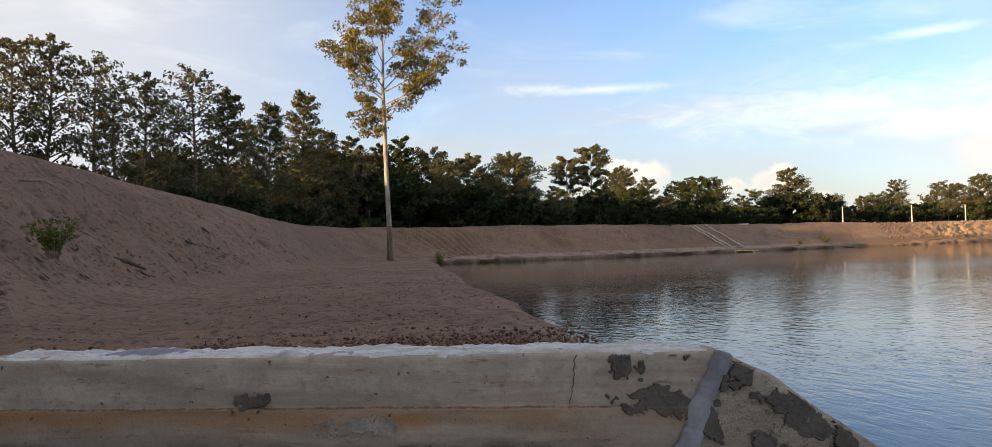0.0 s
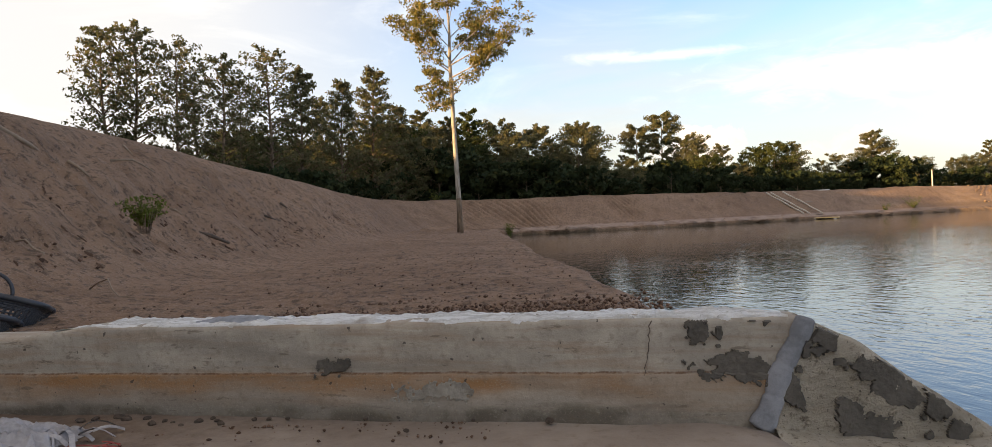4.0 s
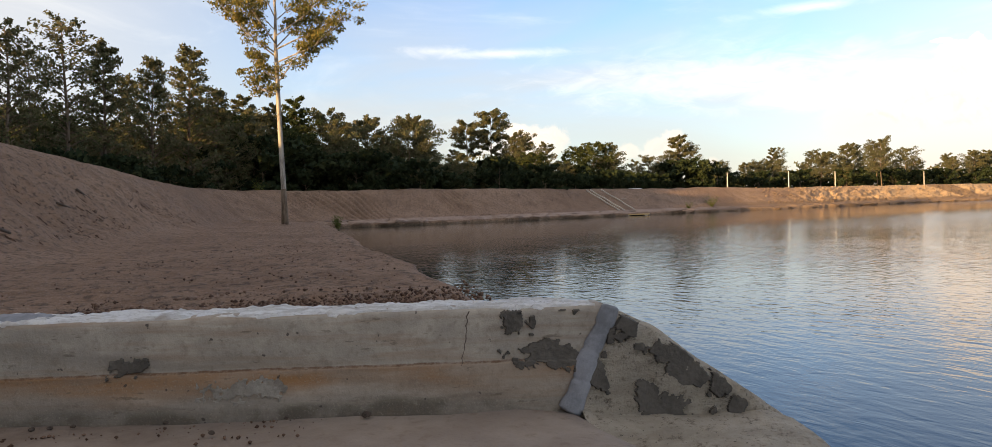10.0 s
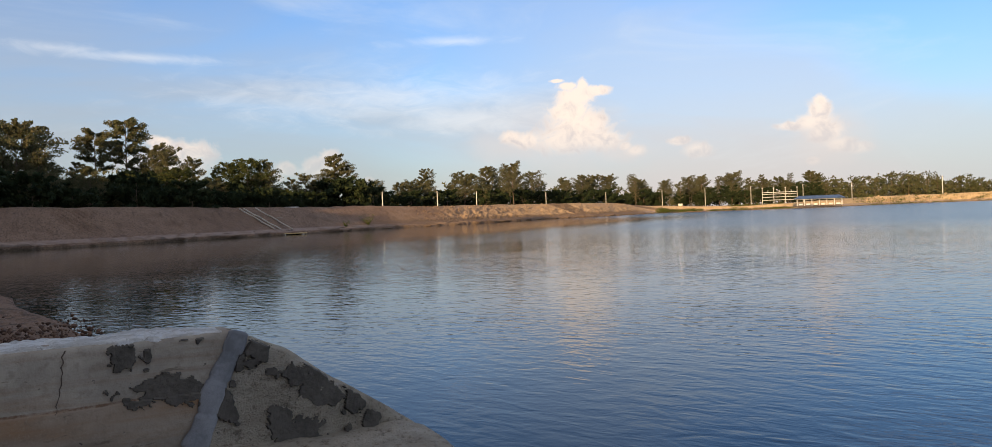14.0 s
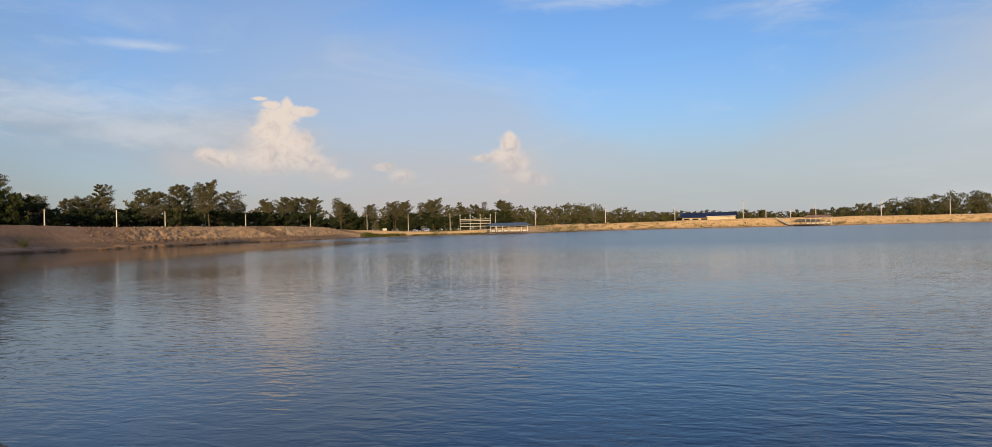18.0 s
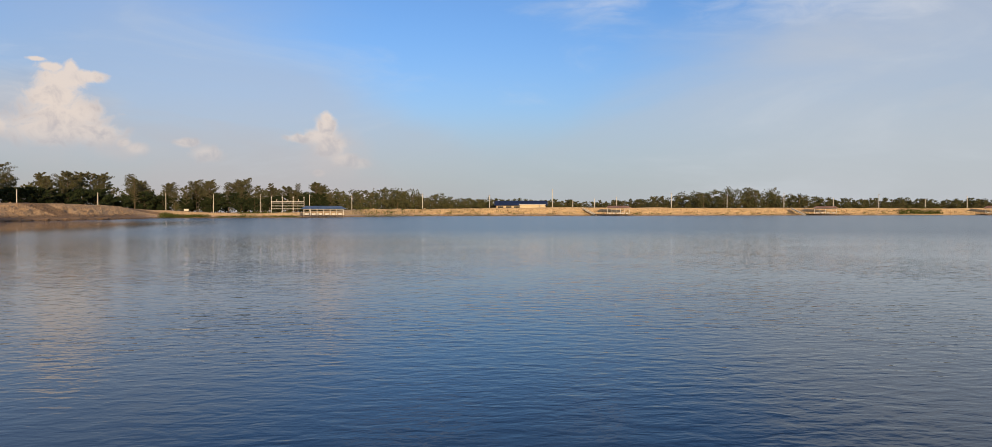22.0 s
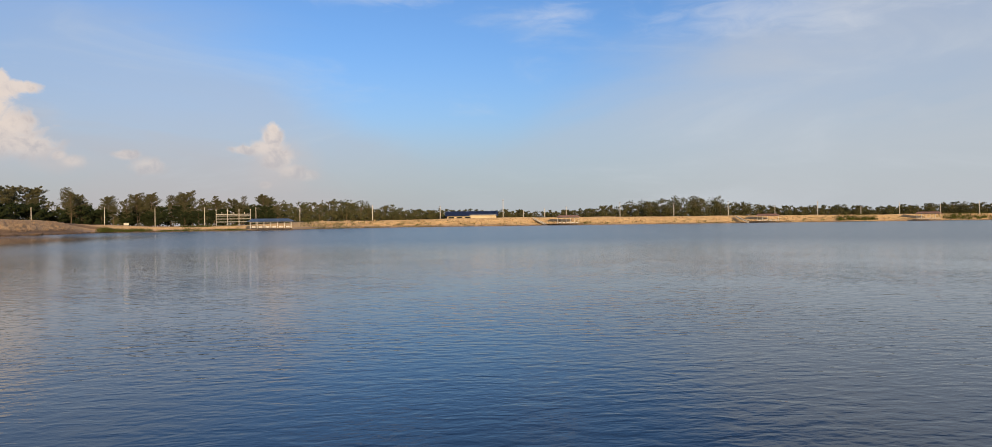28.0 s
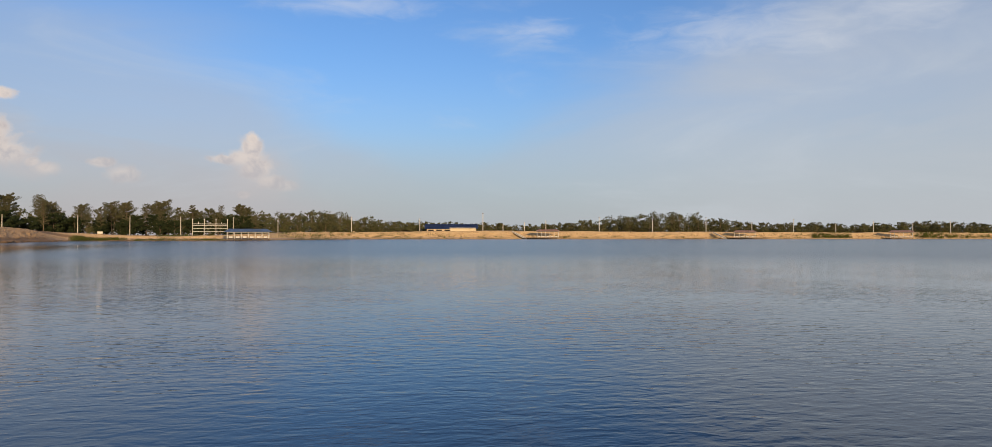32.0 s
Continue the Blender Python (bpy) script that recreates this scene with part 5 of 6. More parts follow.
# the lone tree on the bench
def lone_tree():
    base = Vector((-5.95, 39.6, 0.62))
    root = thing("tree", Matrix.Translation(base), "lone tall slim pale-barked tree with a yellow-green crown", "tree")
    H = 14.2
    trunk = [(0, 0, -0.3), (0.01, 0, 0.4), (0.0, 0, 2.2), (-0.06, 0, 4.4), (-0.10, 0, 6.4), (-0.12, 0, 8.2), (-0.16, 0.05, 9.6), (-0.10, 0, 11.2), (-0.15, 0, 12.6), (-0.1, 0, 13.8)]
    rad = [0.19, 0.155, 0.135, 0.125, 0.118, 0.108, 0.09, 0.068, 0.045, 0.02]
    v, f = tube(trunk, rad, 12)
    mesh_object("trunk", v, f, BARK_PALE, root, smooth=True)
    v, f = tube([(0.015, -0.02, -0.3), (0.02, -0.03, 0.9), (0.0, -0.03, 1.9)], [0.20, 0.160, 0.140], 12)
    mesh_object("trunk_foot", v, f, BARK, root, smooth=True)
    # limbs: start height, reach sideways, reach in depth, end height
    limbs = [(7.6, -1.3, 0.3, 8.9), (7.5, 1.5, -0.3, 9.9), (8.3, 3.3, 0.6, 10.9), (8.6, 4.0, -0.4, 11.3), (8.9, -2.4, 0.5, 11.4), (9.1, -3.0, -0.5, 11.8), (9.4, 1.6, 1.8, 12.2), (9.6, -1.7, -1.8, 12.3),
             (10.0, 3.5, -1.0, 13.1), (10.3, -2.3, 1.2, 13.4), (10.8, 2.6, 0.6, 14.0), (9.3, 3.6, 1.0, 12.3), (11.0, -1.3, -0.7, 14.0), (11.6, 0.7, -0.9, 14.3), (11.8, -0.6, 0.8, 14.5), (12.4, 0.2, 0.1, 14.9), (6.9, -1.5, -0.2, 7.7)]
    rnd = random.Random(21)
    tubes, clumps, spread = [], [], []
    for z0, lx, ly, z1 in limbs:
        b = Vector((-0.13, 0, z0))
        t = Vector((lx, ly, z1))
        m = b.lerp(t, 0.5) + Vector((0, 0, -0.12 * abs(lx)))
        r = 0.045 if z0 < 10 else 0.03
        tubes.append(([b, m, t], [r, r * 0.62, 0.012], 6))
        for k in range(15):
            g = rnd.uniform(0.36, 1.06)
            p = b.lerp(m, g * 2) if g < 0.5 else m.lerp(t, (g - 0.5) * 2)
            q = p + Vector((rnd.uniform(-0.55, 0.55), rnd.uniform(-0.6, 0.6), rnd.uniform(-0.2, 0.6)))
            tubes.append(([p, p.lerp(q, 0.5) + Vector((0, 0, 0.04)), q], [0.014, 0.010, 0.006], 4))
            s = rnd.uniform(0.30, 0.56)
            clumps.append(q), spread.append((s, s, s * 0.7))
    v, f = merge([tube(*t) for t in tubes])
    tagged(mesh_object("branchwork", v, f, BARK_PALE, root, smooth=True), kind="stuff")
    cloud_object("crown", *leaf_cloud(np.random.default_rng(5), clumps, spread, 70, 0.14, 0.5), LEAF_MAIN, root)


lone_tree()


# ---- poles along the dyke ----
def pole_kind():
    root = new("power_pole")
    bm = bmesh.new()
    r = bmesh.ops.create_cone(bm, cap_ends=True, segments=4, radius1=0.10, radius2=0.07, depth=1.0, matrix=Matrix.Translation((0, 0, 0.5)))
    bmesh.ops.bevel(bm, geom=list(bm.edges), offset=0.02, segments=1, affect="EDGES")
    part("shaft", bm, POLE_CONCRETE, root)
    bm = bmesh.new()
    box(bm, (0.34, 0.10, 0.012), (0, 0, 0.965))
    part("crossarm", bm, DARK_TIMBER, root)
    return tagged(root, "slim pale square concrete pole on the dyke", "pole", "poles round the pond")


POLES = [(25.7, 2.05, 1.12), (30.0, 1.96, 1.12), (33.1, 1.82, 1.12), (38.6, 1.54, 1.12), (43.3, 1.38, 1.12), (47.6, 1.39, 1.10), (50.8, 1.34, 1.10), (54.1, 1.37, 1.10), (57.7, 1.36, 1.12), (60.9, 1.34, 1.08),
         (66.4, 1.45, 1.06), (71.7, 1.35, 1.06), (76.7, 1.80, 1.06), (78.3, 0.92, 1.10), (80.0, 1.05, 1.06), (81.7, 1.18, 1.06), (85.9, 1.46, 1.06), (90.0, 1.20, 1.06), (94.0, 1.41, 1.06)]
POLES_END = [(97.3, 1.01, 1.06), (100.2, 1.23, 1.06), (103.0, 0.85, 1.06), (105.4, 1.02, 1.06), (107.8, 0.87, 1.06), (110.0, 0.99, 1.06)]
SHORE_AZ = [0, 10, 17, 25, 31.7, 37.6, 43, 45.8, 48.2, 52.8, 57, 60.4, 63.2, 67.9, 75.4, 83, 91.7, 100.3, 108.9, 117.1]
SHORE_D = [56, 60, 68, 80.5, 95, 115, 134, 156, 171, 172, 174, 184, 208, 231, 239, 248, 262, 280, 308, 351]


def shore(az):
    return float(np.interp(az, SHORE_AZ, SHORE_D))


pole = pole_kind()
for i, (a, e, k) in enumerate(POLES + POLES_END):
    d = shore(a) * k + 2
    p = toward(a, 0, d)
    top = EYE_Z + d * math.tan(radians(e))
    ob = pole if i == 0 else copy_thing(pole, Matrix.Identity(4))
    ob.matrix_basis = Matrix.LocRotScale((p.x, p.y, 0.7), Euler((0, 0, radians(20 - a))), (1.7 if a > 62 else 1.0, 1.7 if a > 62 else 1.0, top - 0.7))


# ---- buildings and rafts at the far shore ----
def facing(az, d, z):
    """A place d metres off whose x runs across the view and y away from it."""
    p = toward(az, 0, d)
    return pose(p.x, p.y, z, 0, 0, -az)


def raft_house(az, d, deck, width, shift, roof_h, roof_mat, label):
    """An open pavilion on white posts over a timber deck at the water's edge."""
    root = thing("pavilion", facing(az, d, 0), label, "pavilion", "pavilions on the shore")
    bm = bmesh.new()
    box(bm, (deck, 4.4, 0.16), (0, 0, 0.42), None, 0.03)
    part("deck", bm, DARK_TIMBER, root)
    for i in range(max(4, int(deck / 1.5))):
        x = -deck / 2 + 0.4 + (deck - 0.8) * i / (max(4, int(deck / 1.5)) - 1)
        bm = bmesh.new()
        box(bm, (0.16, 0.16, 0.75), (x, -1.9, 0.05), None, 0.02)
        part("pile", bm, DARK_TIMBER, root)
    n = max(5, int(width / 1.25))
    gap = (width - 0.5) / (n - 1)
    for i in range(n):
        x = shift - width / 2 + 0.25 + gap * i
        for y in (-1.9, 1.9):
            bm = bmesh.new()
            box(bm, (0.13, 0.13, roof_h - 0.6), (x, y, 0.5 + (roof_h - 0.6) / 2), None, 0.02)
            part("post", bm, WHITE_PAINT, root)
        if i < n - 1:
            bm = bmesh.new()
            box(bm, (gap * 0.55, 0.08, 0.36), (x + gap * 0.5, -1.98, 0.80), None, 0.02)
            part("rail_panel", bm, WHITE_PAINT, root)
            bm = bmesh.new()
            box(bm, (gap, 0.10, 0.14), (x + gap * 0.5, -1.92, roof_h - 0.22), None, 0.02)
            part("beam", bm, WHITE_PAINT, root)
    w = width / 2
    bm = bmesh.new()
    v = [bm.verts.new(p) for p in ((shift - w - 0.5, -2.7, roof_h - 0.12), (shift + w + 0.5, -2.7, roof_h - 0.12), (shift + w - 0.7, 0, roof_h + 0.55), (shift - w + 0.7, 0, roof_h + 0.55),
                                   (shift + w + 0.5, 2.7, roof_h - 0.12), (shift - w - 0.5, 2.7, roof_h - 0.12))]
    for q in ((0, 1, 2, 3), (3, 2, 4, 5), (1, 4, 2), (0, 3, 5)):
        bm.faces.new([v[i] for i in q])
    bmesh.ops.solidify(bm, geom=list(bm.faces), thickness=0.10)
    part("roof", bm, roof_mat, root)
    return root


raft_house(58.7, 169, 9.6, 9.2, 0.2, 2.1, BLUE_ROOF, "open pavilion with blue sheet roof and white railing on shore")
raft_house(81.5, 243, 12.8, 7.6, 1.5, 2.7, RED_ROOF, "open white-posted pavilion with a reddish roof over the water")
raft_house(96.9, 270, 14.5, 7.4, -0.5, 2.5, RED_ROOF, "open raft house with a faded red roof on the shore")
raft_house(107.3, 298, 12.0, 7.5, -1.0, 2.6, RED_ROOF, "open raft house with a faded red roof on the shore")


# ---- things along the dyke and the far shore ----
def two_pipes():
    """Pale pipes lying down the dyke into the pond, and the raft at their foot."""
    for pts in (((18.78, 70.0, 2.52), (20.19, 68.93, 1.45), (21.43, 67.78, 0.45)), ((19.25, 70.2, 2.52), (20.75, 69.1, 1.42), (22.0, 67.9, 0.42)), ((20.61, 71.12, 2.56), (22.36, 69.95, 1.31), (23.1, 67.9, 0.40))):
        top, mid, foot = (Vector(p) for p in pts)
        root = thing("pipe", Matrix.Translation(foot), "pale plastic pipe lying down the dyke", "pipe", "pipes on the dyke")
        line = [foot.lerp(mid, k / 4) for k in range(4)] + [mid.lerp(top, k / 4) for k in range(5)]
        v, f = tube([p - foot + Vector((0, -0.03, 0.09 + 0.03 * math.sin(k * 1.7))) for k, p in enumerate(line)], [0.07] * 9, 8)
        mesh_object("hose", v, f, POLY_PIPE, root, smooth=True)
    c = toward(18.97, 0, 69.5)
    root = thing("raft", pose(c.x, c.y, 0.02, 0, 0, -24), "yellow plank pontoon raft floating at the dyke's foot", "raft")
    for i in range(5):
        bm = bmesh.new()
        box(bm, (2.2, 0.24, 0.08), (0, -0.55 + i * 0.27, 0.10), None, 0.02)
        part("plank", bm, YELLOW_PAINT, root)
    for x in (-0.8, 0.8):
        v, f = tube([(x, -0.7, 0.0), (x, 0.75, 0.0)], [0.08, 0.08], 10)
        mesh_object("float", v, f, POLY_PIPE, root, smooth=True)
    c = toward(17.93, 0.22, 73.5)
    root = thing("plank", pose(c.x, c.y, c.z + 0.1, 25, 0, 30), "short pale plank lying on the dyke", "plank")
    bm = bmesh.new()
    box(bm, (0.75, 0.2, 0.05), (0, 0, 0), None, 0.012)
    part("board", bm, DRY_WOOD, root)


two_pipes()


def parked_car():
    c = toward(18.8, 0, 81.6)
    root = thing("car", pose(c.x, c.y, 1.30, 0, 0, 66), "silver car parked on the track behind the dyke", "car")
    prof = [(-2.1, 0.35), (-2.15, 0.75), (-1.95, 1.0), (-1.35, 1.08), (-0.75, 1.5), (0.7, 1.54), (1.45, 1.12), (2.05, 1.0), (2.2, 0.7), (2.15, 0.35)]
    bm = bmesh.new()
    rows = []
    for y, s in ((-0.85, 1.0), (-0.78, 1.0), (0.78, 1.0), (0.85, 1.0)):
        rows.append([bm.verts.new((x, y * (0.84 if z > 1.2 else 1.0), z - (0.03 if abs(y) > 0.8 else 0))) for x, z in prof])
    for i in range(3):
        for k in range(len(prof) - 1):
            bm.faces.new((rows[i][k], rows[i][k + 1], rows[i + 1][k + 1], rows[i + 1][k]))
    bm.faces.new(rows[0]), bm.faces.new(list(reversed(rows[3])))
    part("body", bm, CAR_PAINT, root)
    for y in (-0.775, 0.775):
        for x0, x1, x2, x3 in ((-1.15, -0.72, -0.1, -0.1), (0.0, 0.0, 0.66, 1.2)):
            v = [(x0, y * 1.06, 1.12), (x3, y * 1.06, 1.12), (x2, y * 0.93, 1.45), (x1, y * 0.93, 1.45)]
            w = [(a, b + (0.02 if y > 0 else -0.02), c) for a, b, c in v]
            mesh_object("side_window", v + w, [(0, 1, 2, 3), (7, 6, 5, 4), (0, 4, 5, 1), (1, 5, 6, 2), (2, 6, 7, 3), (3, 7, 4, 0)], CAR_GLASS, root)
    v = [(0.74, -0.6, 1.51), (0.74, 0.6, 1.51), (1.42, 0.7, 1.16), (1.42, -0.7, 1.16)]
    mesh_object("windscreen", v + [(a + 0.03, b, c + 0.02) for a, b, c in v], [(3, 2, 1, 0), (4, 5, 6, 7), (0, 1, 5, 4), (1, 2, 6, 5), (2, 3, 7, 6), (3, 0, 4, 7)], CAR_GLASS, root)
    for x in (-1.35, 1.35):
        for y in (-0.82, 0.82):
            v, f = tube([(x, y - 0.1, 0.32), (x, y + 0.1, 0.32)], [0.32, 0.32], 16)
            tyre = mesh_object("wheel", v, f, CAR_GLASS, root)
            v, f = tube([(x, y - 0.105, 0.32), (x, y + 0.105, 0.32)], [0.19, 0.19], 12)
            mesh_object("rim", v, f, CAR_PAINT, tyre)


parked_car()


def board_frame():
    """The white rail frame of an empty sign board by the shore."""
    d = 181
    root = thing("sign_frame", facing(56.1, d, 0.7), "white-painted open steel sign frame on tall posts", "sign frame")
    wide = 2 * d * math.tan(radians(1.2))
    for i in range(4):
        x = -wide / 2 + wide * i / 3
        bm = bmesh.new()
        box(bm, (0.11, 0.11, 4.0), (x, 0, 2.0), None, 0.02)
        part("post", bm, WHITE_PAINT, root)
        bm = bmesh.new()
        bmesh.ops.create_uvsphere(bm, u_segments=10, v_segments=6, radius=0.13, matrix=Matrix.Translation((x, 0, 4.15)) @ Matrix.Diagonal((1, 1, 1.4, 1)))
        part("finial", bm, WHITE_PAINT, root)
    for z in (1.35, 2.05, 2.75, 3.15):
        bm = bmesh.new()
        box(bm, (wide, 0.08, 0.12), (0, -0.06, z), None, 0.02)
        part("rail", bm, WHITE_PAINT, root)
    for i in range(3):
        bm = bmesh.new()
        box(bm, (0.10, 0.10, 0.5), (-wide / 2 + wide * (i + 0.5) / 3, 0, 3.4), None, 0.01)
        part("stub", bm, WHITE_PAINT, root)


board_frame()


def far_house():
    d = 284
    wide = 2 * d * math.tan(radians(1.95))
    root = thing("warehouse", facing(74.2, d, 0.6), "long low building with a dark blue sheet roof and cream walls", "building")
    bm = bmesh.new()
    box(bm, (wide, 9, 3.3), (0, 4.5, 1.65), None, 0.05)
    part("wall", bm, WARM_WALL, root)
    bm = bmesh.new()
    v = [bm.verts.new(p) for p in ((-wide / 2 - 0.8, -1.2, 3.2), (wide / 2 + 0.8, -1.2, 3.2), (wide / 2 + 0.8, 4.5, 5.1), (-wide / 2 - 0.8, 4.5, 5.1), (wide / 2 + 0.8, 10.2, 3.2), (-wide / 2 - 0.8, 10.2, 3.2))]
    for q in ((0, 1, 2, 3), (3, 2, 4, 5)):
        bm.faces.new([v[i] for i in q])
    bmesh.ops.solidify(bm, geom=list(bm.faces), thickness=0.15)
    part("roof", bm, NAVY_ROOF, root)
    for i in range(6):
        bm = bmesh.new()
        box(bm, (2.2, 0.12, 1.3), (-wide / 2 + wide * (i + 0.5) / 6, -0.05, 2.2), None, 0.03)
        part("window", bm, CAR_GLASS, root)
    # a cream annexe at one end
    root2 = thing("annexe", facing(75.1, d - 14, 0.6), "cream-walled low annexe beside the long building", "building")
    bm = bmesh.new()
    box(bm, (9.4, 7, 3.2), (0, 3.5, 1.6), None, 0.05)
    part("wall", bm, WARM_WALL, root2)
    bm = bmesh.new()
    box(bm, (10, 8, 0.25), (0, 3.5, 3.35), None, 0.05)
    part("roof", bm, WHITE_PAINT, root2)


far_house()


def shore_stairs(az, d, n, label="pale concrete steps down the dyke to the water"):
    """A flight that runs slantwise down the dyke's face."""
    root = thing("stairs", facing(az, d, 0.0), label, "stairs", "steps to the water")
    for i in range(n):
        bm = bmesh.new()
        box(bm, (0.52, 1.5, 0.26), (-i * 0.42, i * 0.40, 0.10 + i * 0.21), None, 0.02)
        part("step", bm, POLE_CONCRETE, root)
    for y in (-0.85, 0.85):
        v, f = tube([(0.3, y, 0.25), (-n * 0.42, y + n * 0.40, 0.40 + n * 0.21)], [0.16, 0.16], 6)
        mesh_object("stringer", v, f, POLE_CONCRETE, root)


shore_stairs(80.1, 243, 11)
shore_stairs(95.4, 266, 10)


def notice_box():
    c = toward(48.95, 0, 176)
    root = thing("notice_board", pose(c.x, c.y, 0.8, 0, 0, -49), "small white notice board standing in the grass", "sign")
    bm = bmesh.new()
    box(bm, (1.0, 0.08, 0.52), (0, 0, 0.95), None, 0.02)
    part("panel", bm, POLE_CONCRETE, root)
    for x in (-0.4, 0.4):
        bm = bmesh.new()
        box(bm, (0.08, 0.08, 0.8), (x, 0, 0.35), None, 0.01)
        part("leg", bm, DARK_TIMBER, root)


notice_box()


# ---- grass, bushes and weeds ----
def blades(rng, centres, radius, height, per):
    """Grass as thin tapering blades round the given places."""
    c = np.repeat(np.array(centres, float), per, 0)
    n = len(c)
    a = rng.uniform(0, 6.283, n)
    r = radius * np.sqrt(rng.random(n))
    p = c + np.stack([r * np.cos(a), r * np.sin(a), np.zeros(n)], 1)
    h = height * rng.uniform(0.5, 1.2, n)
    b = rng.uniform(0, 6.283, n)
    lean = np.stack([np.cos(b), np.sin(b), np.zeros(n)], 1) * (h * rng.uniform(0.1, 0.5, n))[:, None]
    side = np.stack([-np.sin(b), np.cos(b), np.zeros(n)], 1) * (h * 0.035)[:, None]
    up = np.stack([np.zeros(n), np.zeros(n), h], 1)
    V = np.stack([p - side, p + side, p + up * 0.6 + lean * 0.4 + side * 0.7, p + up + lean, p + up * 0.6 + lean * 0.4 - side * 0.7], 1).reshape(-1, 3)
    F = np.arange(n * 5).reshape(-1, 5)
    return V, F


def grass_strip(az0, az1, off0, off1, z0, z1, count, height, seed, label):
    rng = np.random.default_rng(seed)
    c = []
    for _ in range(count):
        a = rng.uniform(az0, az1)
        f = rng.random()
        p = toward(a, 0, shore(a) + off0 + (off1 - off0) * f)
        c.append((p.x, p.y, z0 + (z1 - z0) * f - 0.1))
    ob = cloud_object("grass", *blades(rng, c, 0.7, height, 16), GRASS)
    return tagged(ob, label, "grass", kind="stuff")


grass_strip(47.2, 50.5, 0.5, 7, 0.15, 0.95, 260, 0.5, 1, "rough green grass on the low shore")
grass_strip(51.0, 57.0, -0.3, 1.5, 0.05, 0.3, 160, 0.4, 6, "rough green grass on the low shore")
grass_strip(52.5, 56.5, 2, 6, 0.4, 1.1, 200, 0.5, 2, "rough green grass under the sign frame")
grass_strip(101.5, 104.0, 0.5, 6, 0.3, 2.2, 260, 0.7, 3, "tall green grass over the dyke")
grass_strip(108.0, 114.0, 0.5, 7, 0.3, 2.2, 420, 0.8, 4, "tall green grass over the dyke")
grass_strip(61, 110, 1.0, 6.5, 0.4, 2.4, 620, 0.55, 8, "sparse dark tufts of scrub on the far dyke")
grass_strip(62, 100, -0.2, 0.8, 0.05, 0.3, 420, 0.35, 5, "thin line of grass along the far waterline")


def weed(x, y, z, height, radius, n, label, seed):
    """A small bush of thin stems with leaves."""
    rnd = random.Random(seed)
    root = thing("bush", Matrix.Translation((x, y, z)), label, "bush")
    tubes, tips = [], []
    for i in range(n):
        a, r = rnd.uniform(0, 6.28), radius * math.sqrt(rnd.random())
        top = Vector((r * math.cos(a), r * math.sin(a), height * rnd.uniform(0.45, 1.0)))
        tubes.append(tube([(0.22 * top.x, 0.22 * top.y, -0.12), top * 0.55 + Vector((0, 0, 0.05)), top], [0.005, 0.004, 0.002], 4))
        tips += [top, top * 0.72, top * 0.45, top * 0.25, top * 0.1]
    v, f = merge(tubes)
    mesh_object("stem", v, f, BARK, root)
    s = [(radius * 0.22, radius * 0.22, height * 0.14)] * len(tips)
    tagged(cloud_object("leafage", *leaf_cloud(np.random.default_rng(seed), tips, s, 6, 0.04 + 0.03 * height), GRASS, root), kind="stuff")


weed(-5.79, 9.3, 1.40, 0.38, 0.30, 26, "small scrubby green bush growing on the dyke's face", 3)
p = toward(24.5, 0, 83.0)
weed(p.x, p.y, 0.4, 1.3, 0.8, 30, "bright green reed clump at the water's edge", 4)
p = toward(22.8, 0, 79.5)
weed(p.x, p.y, 0.35, 0.8, 0.5, 16, "thin green weeds at the water's edge", 5)
p = toward(-4.6, 0, 49)
weed(p.x, p.y, 0.05, 0.85, 0.42, 40, "small green plant at the water's edge", 6)
p = toward(-10.4, 0, 58)
weed(p.x, p.y, 2.6, 1.2, 0.5, 20, "pale green shrub on the crest of the dyke", 7)


# ---- litter on the dyke's face, the bench and the floor ----
def stick(points, radius, label, group="dry sticks and roots", wood=None):
    base = Vector(points[0])
    root = thing("stick", Matrix.Translation(base), label, "stick", group)
    pts = [Vector(p) - base for p in points]
    n = len(pts)
    v, f = tube(pts, [radius * 0.62 * (1 - 0.6 * i / (n - 1)) for i in range(n)], 6)
    mesh_object("wood", v, f, wood or DRY_WOOD, root, smooth=True)


for line, width, label in (
        (((-7.75, 9.05, 2.86), (-7.54, 9.46, 2.61), (-7.52, 9.77, 2.44)), 0.075, "thick half-buried root on the dyke's face"),
        (((-7.35, 9.98, 2.40), (-7.16, 9.94, 2.30), (-6.98, 9.90, 2.16)), 0.055, "bleached broken branch on the dyke's face"),
        (((-7.73, 11.55, 2.56), (-7.52, 11.85, 2.58), (-7.43, 12.0, 2.50), (-7.28, 12.1, 2.37)), 0.042, "curved brown root on the dyke's face"),
        (((-8.46, 13.07, 3.00), (-8.13, 12.81, 2.80)), 0.042, "short pale stick on the dyke's face"),
        (((-7.05, 12.10, 1.73), (-6.92, 12.11, 1.68), (-6.74, 12.07, 1.56)), 0.036, "short pale stick on the dyke's face"),
        (((-7.84, 14.85, 2.25), (-7.68, 14.83, 2.15)), 0.036, "short pale stick on the dyke's face"),
        (((-5.98, 7.20, 1.26), (-5.88, 7.22, 1.27), (-5.80, 7.24, 1.17), (-5.70, 7.26, 1.12), (-5.70, 7.24, 1.04)), 0.026, "white bent strip of plastic on the dyke's face"),
        (((-4.98, 6.92, 0.72), (-4.82, 6.86, 0.80), (-4.66, 6.78, 0.84), (-4.52, 6.64, 0.74), (-4.38, 6.53, 0.68), (-4.2, 6.5, 0.67)), 0.016, "thin dark arched root on the bench")):
    stick(line, width, label)
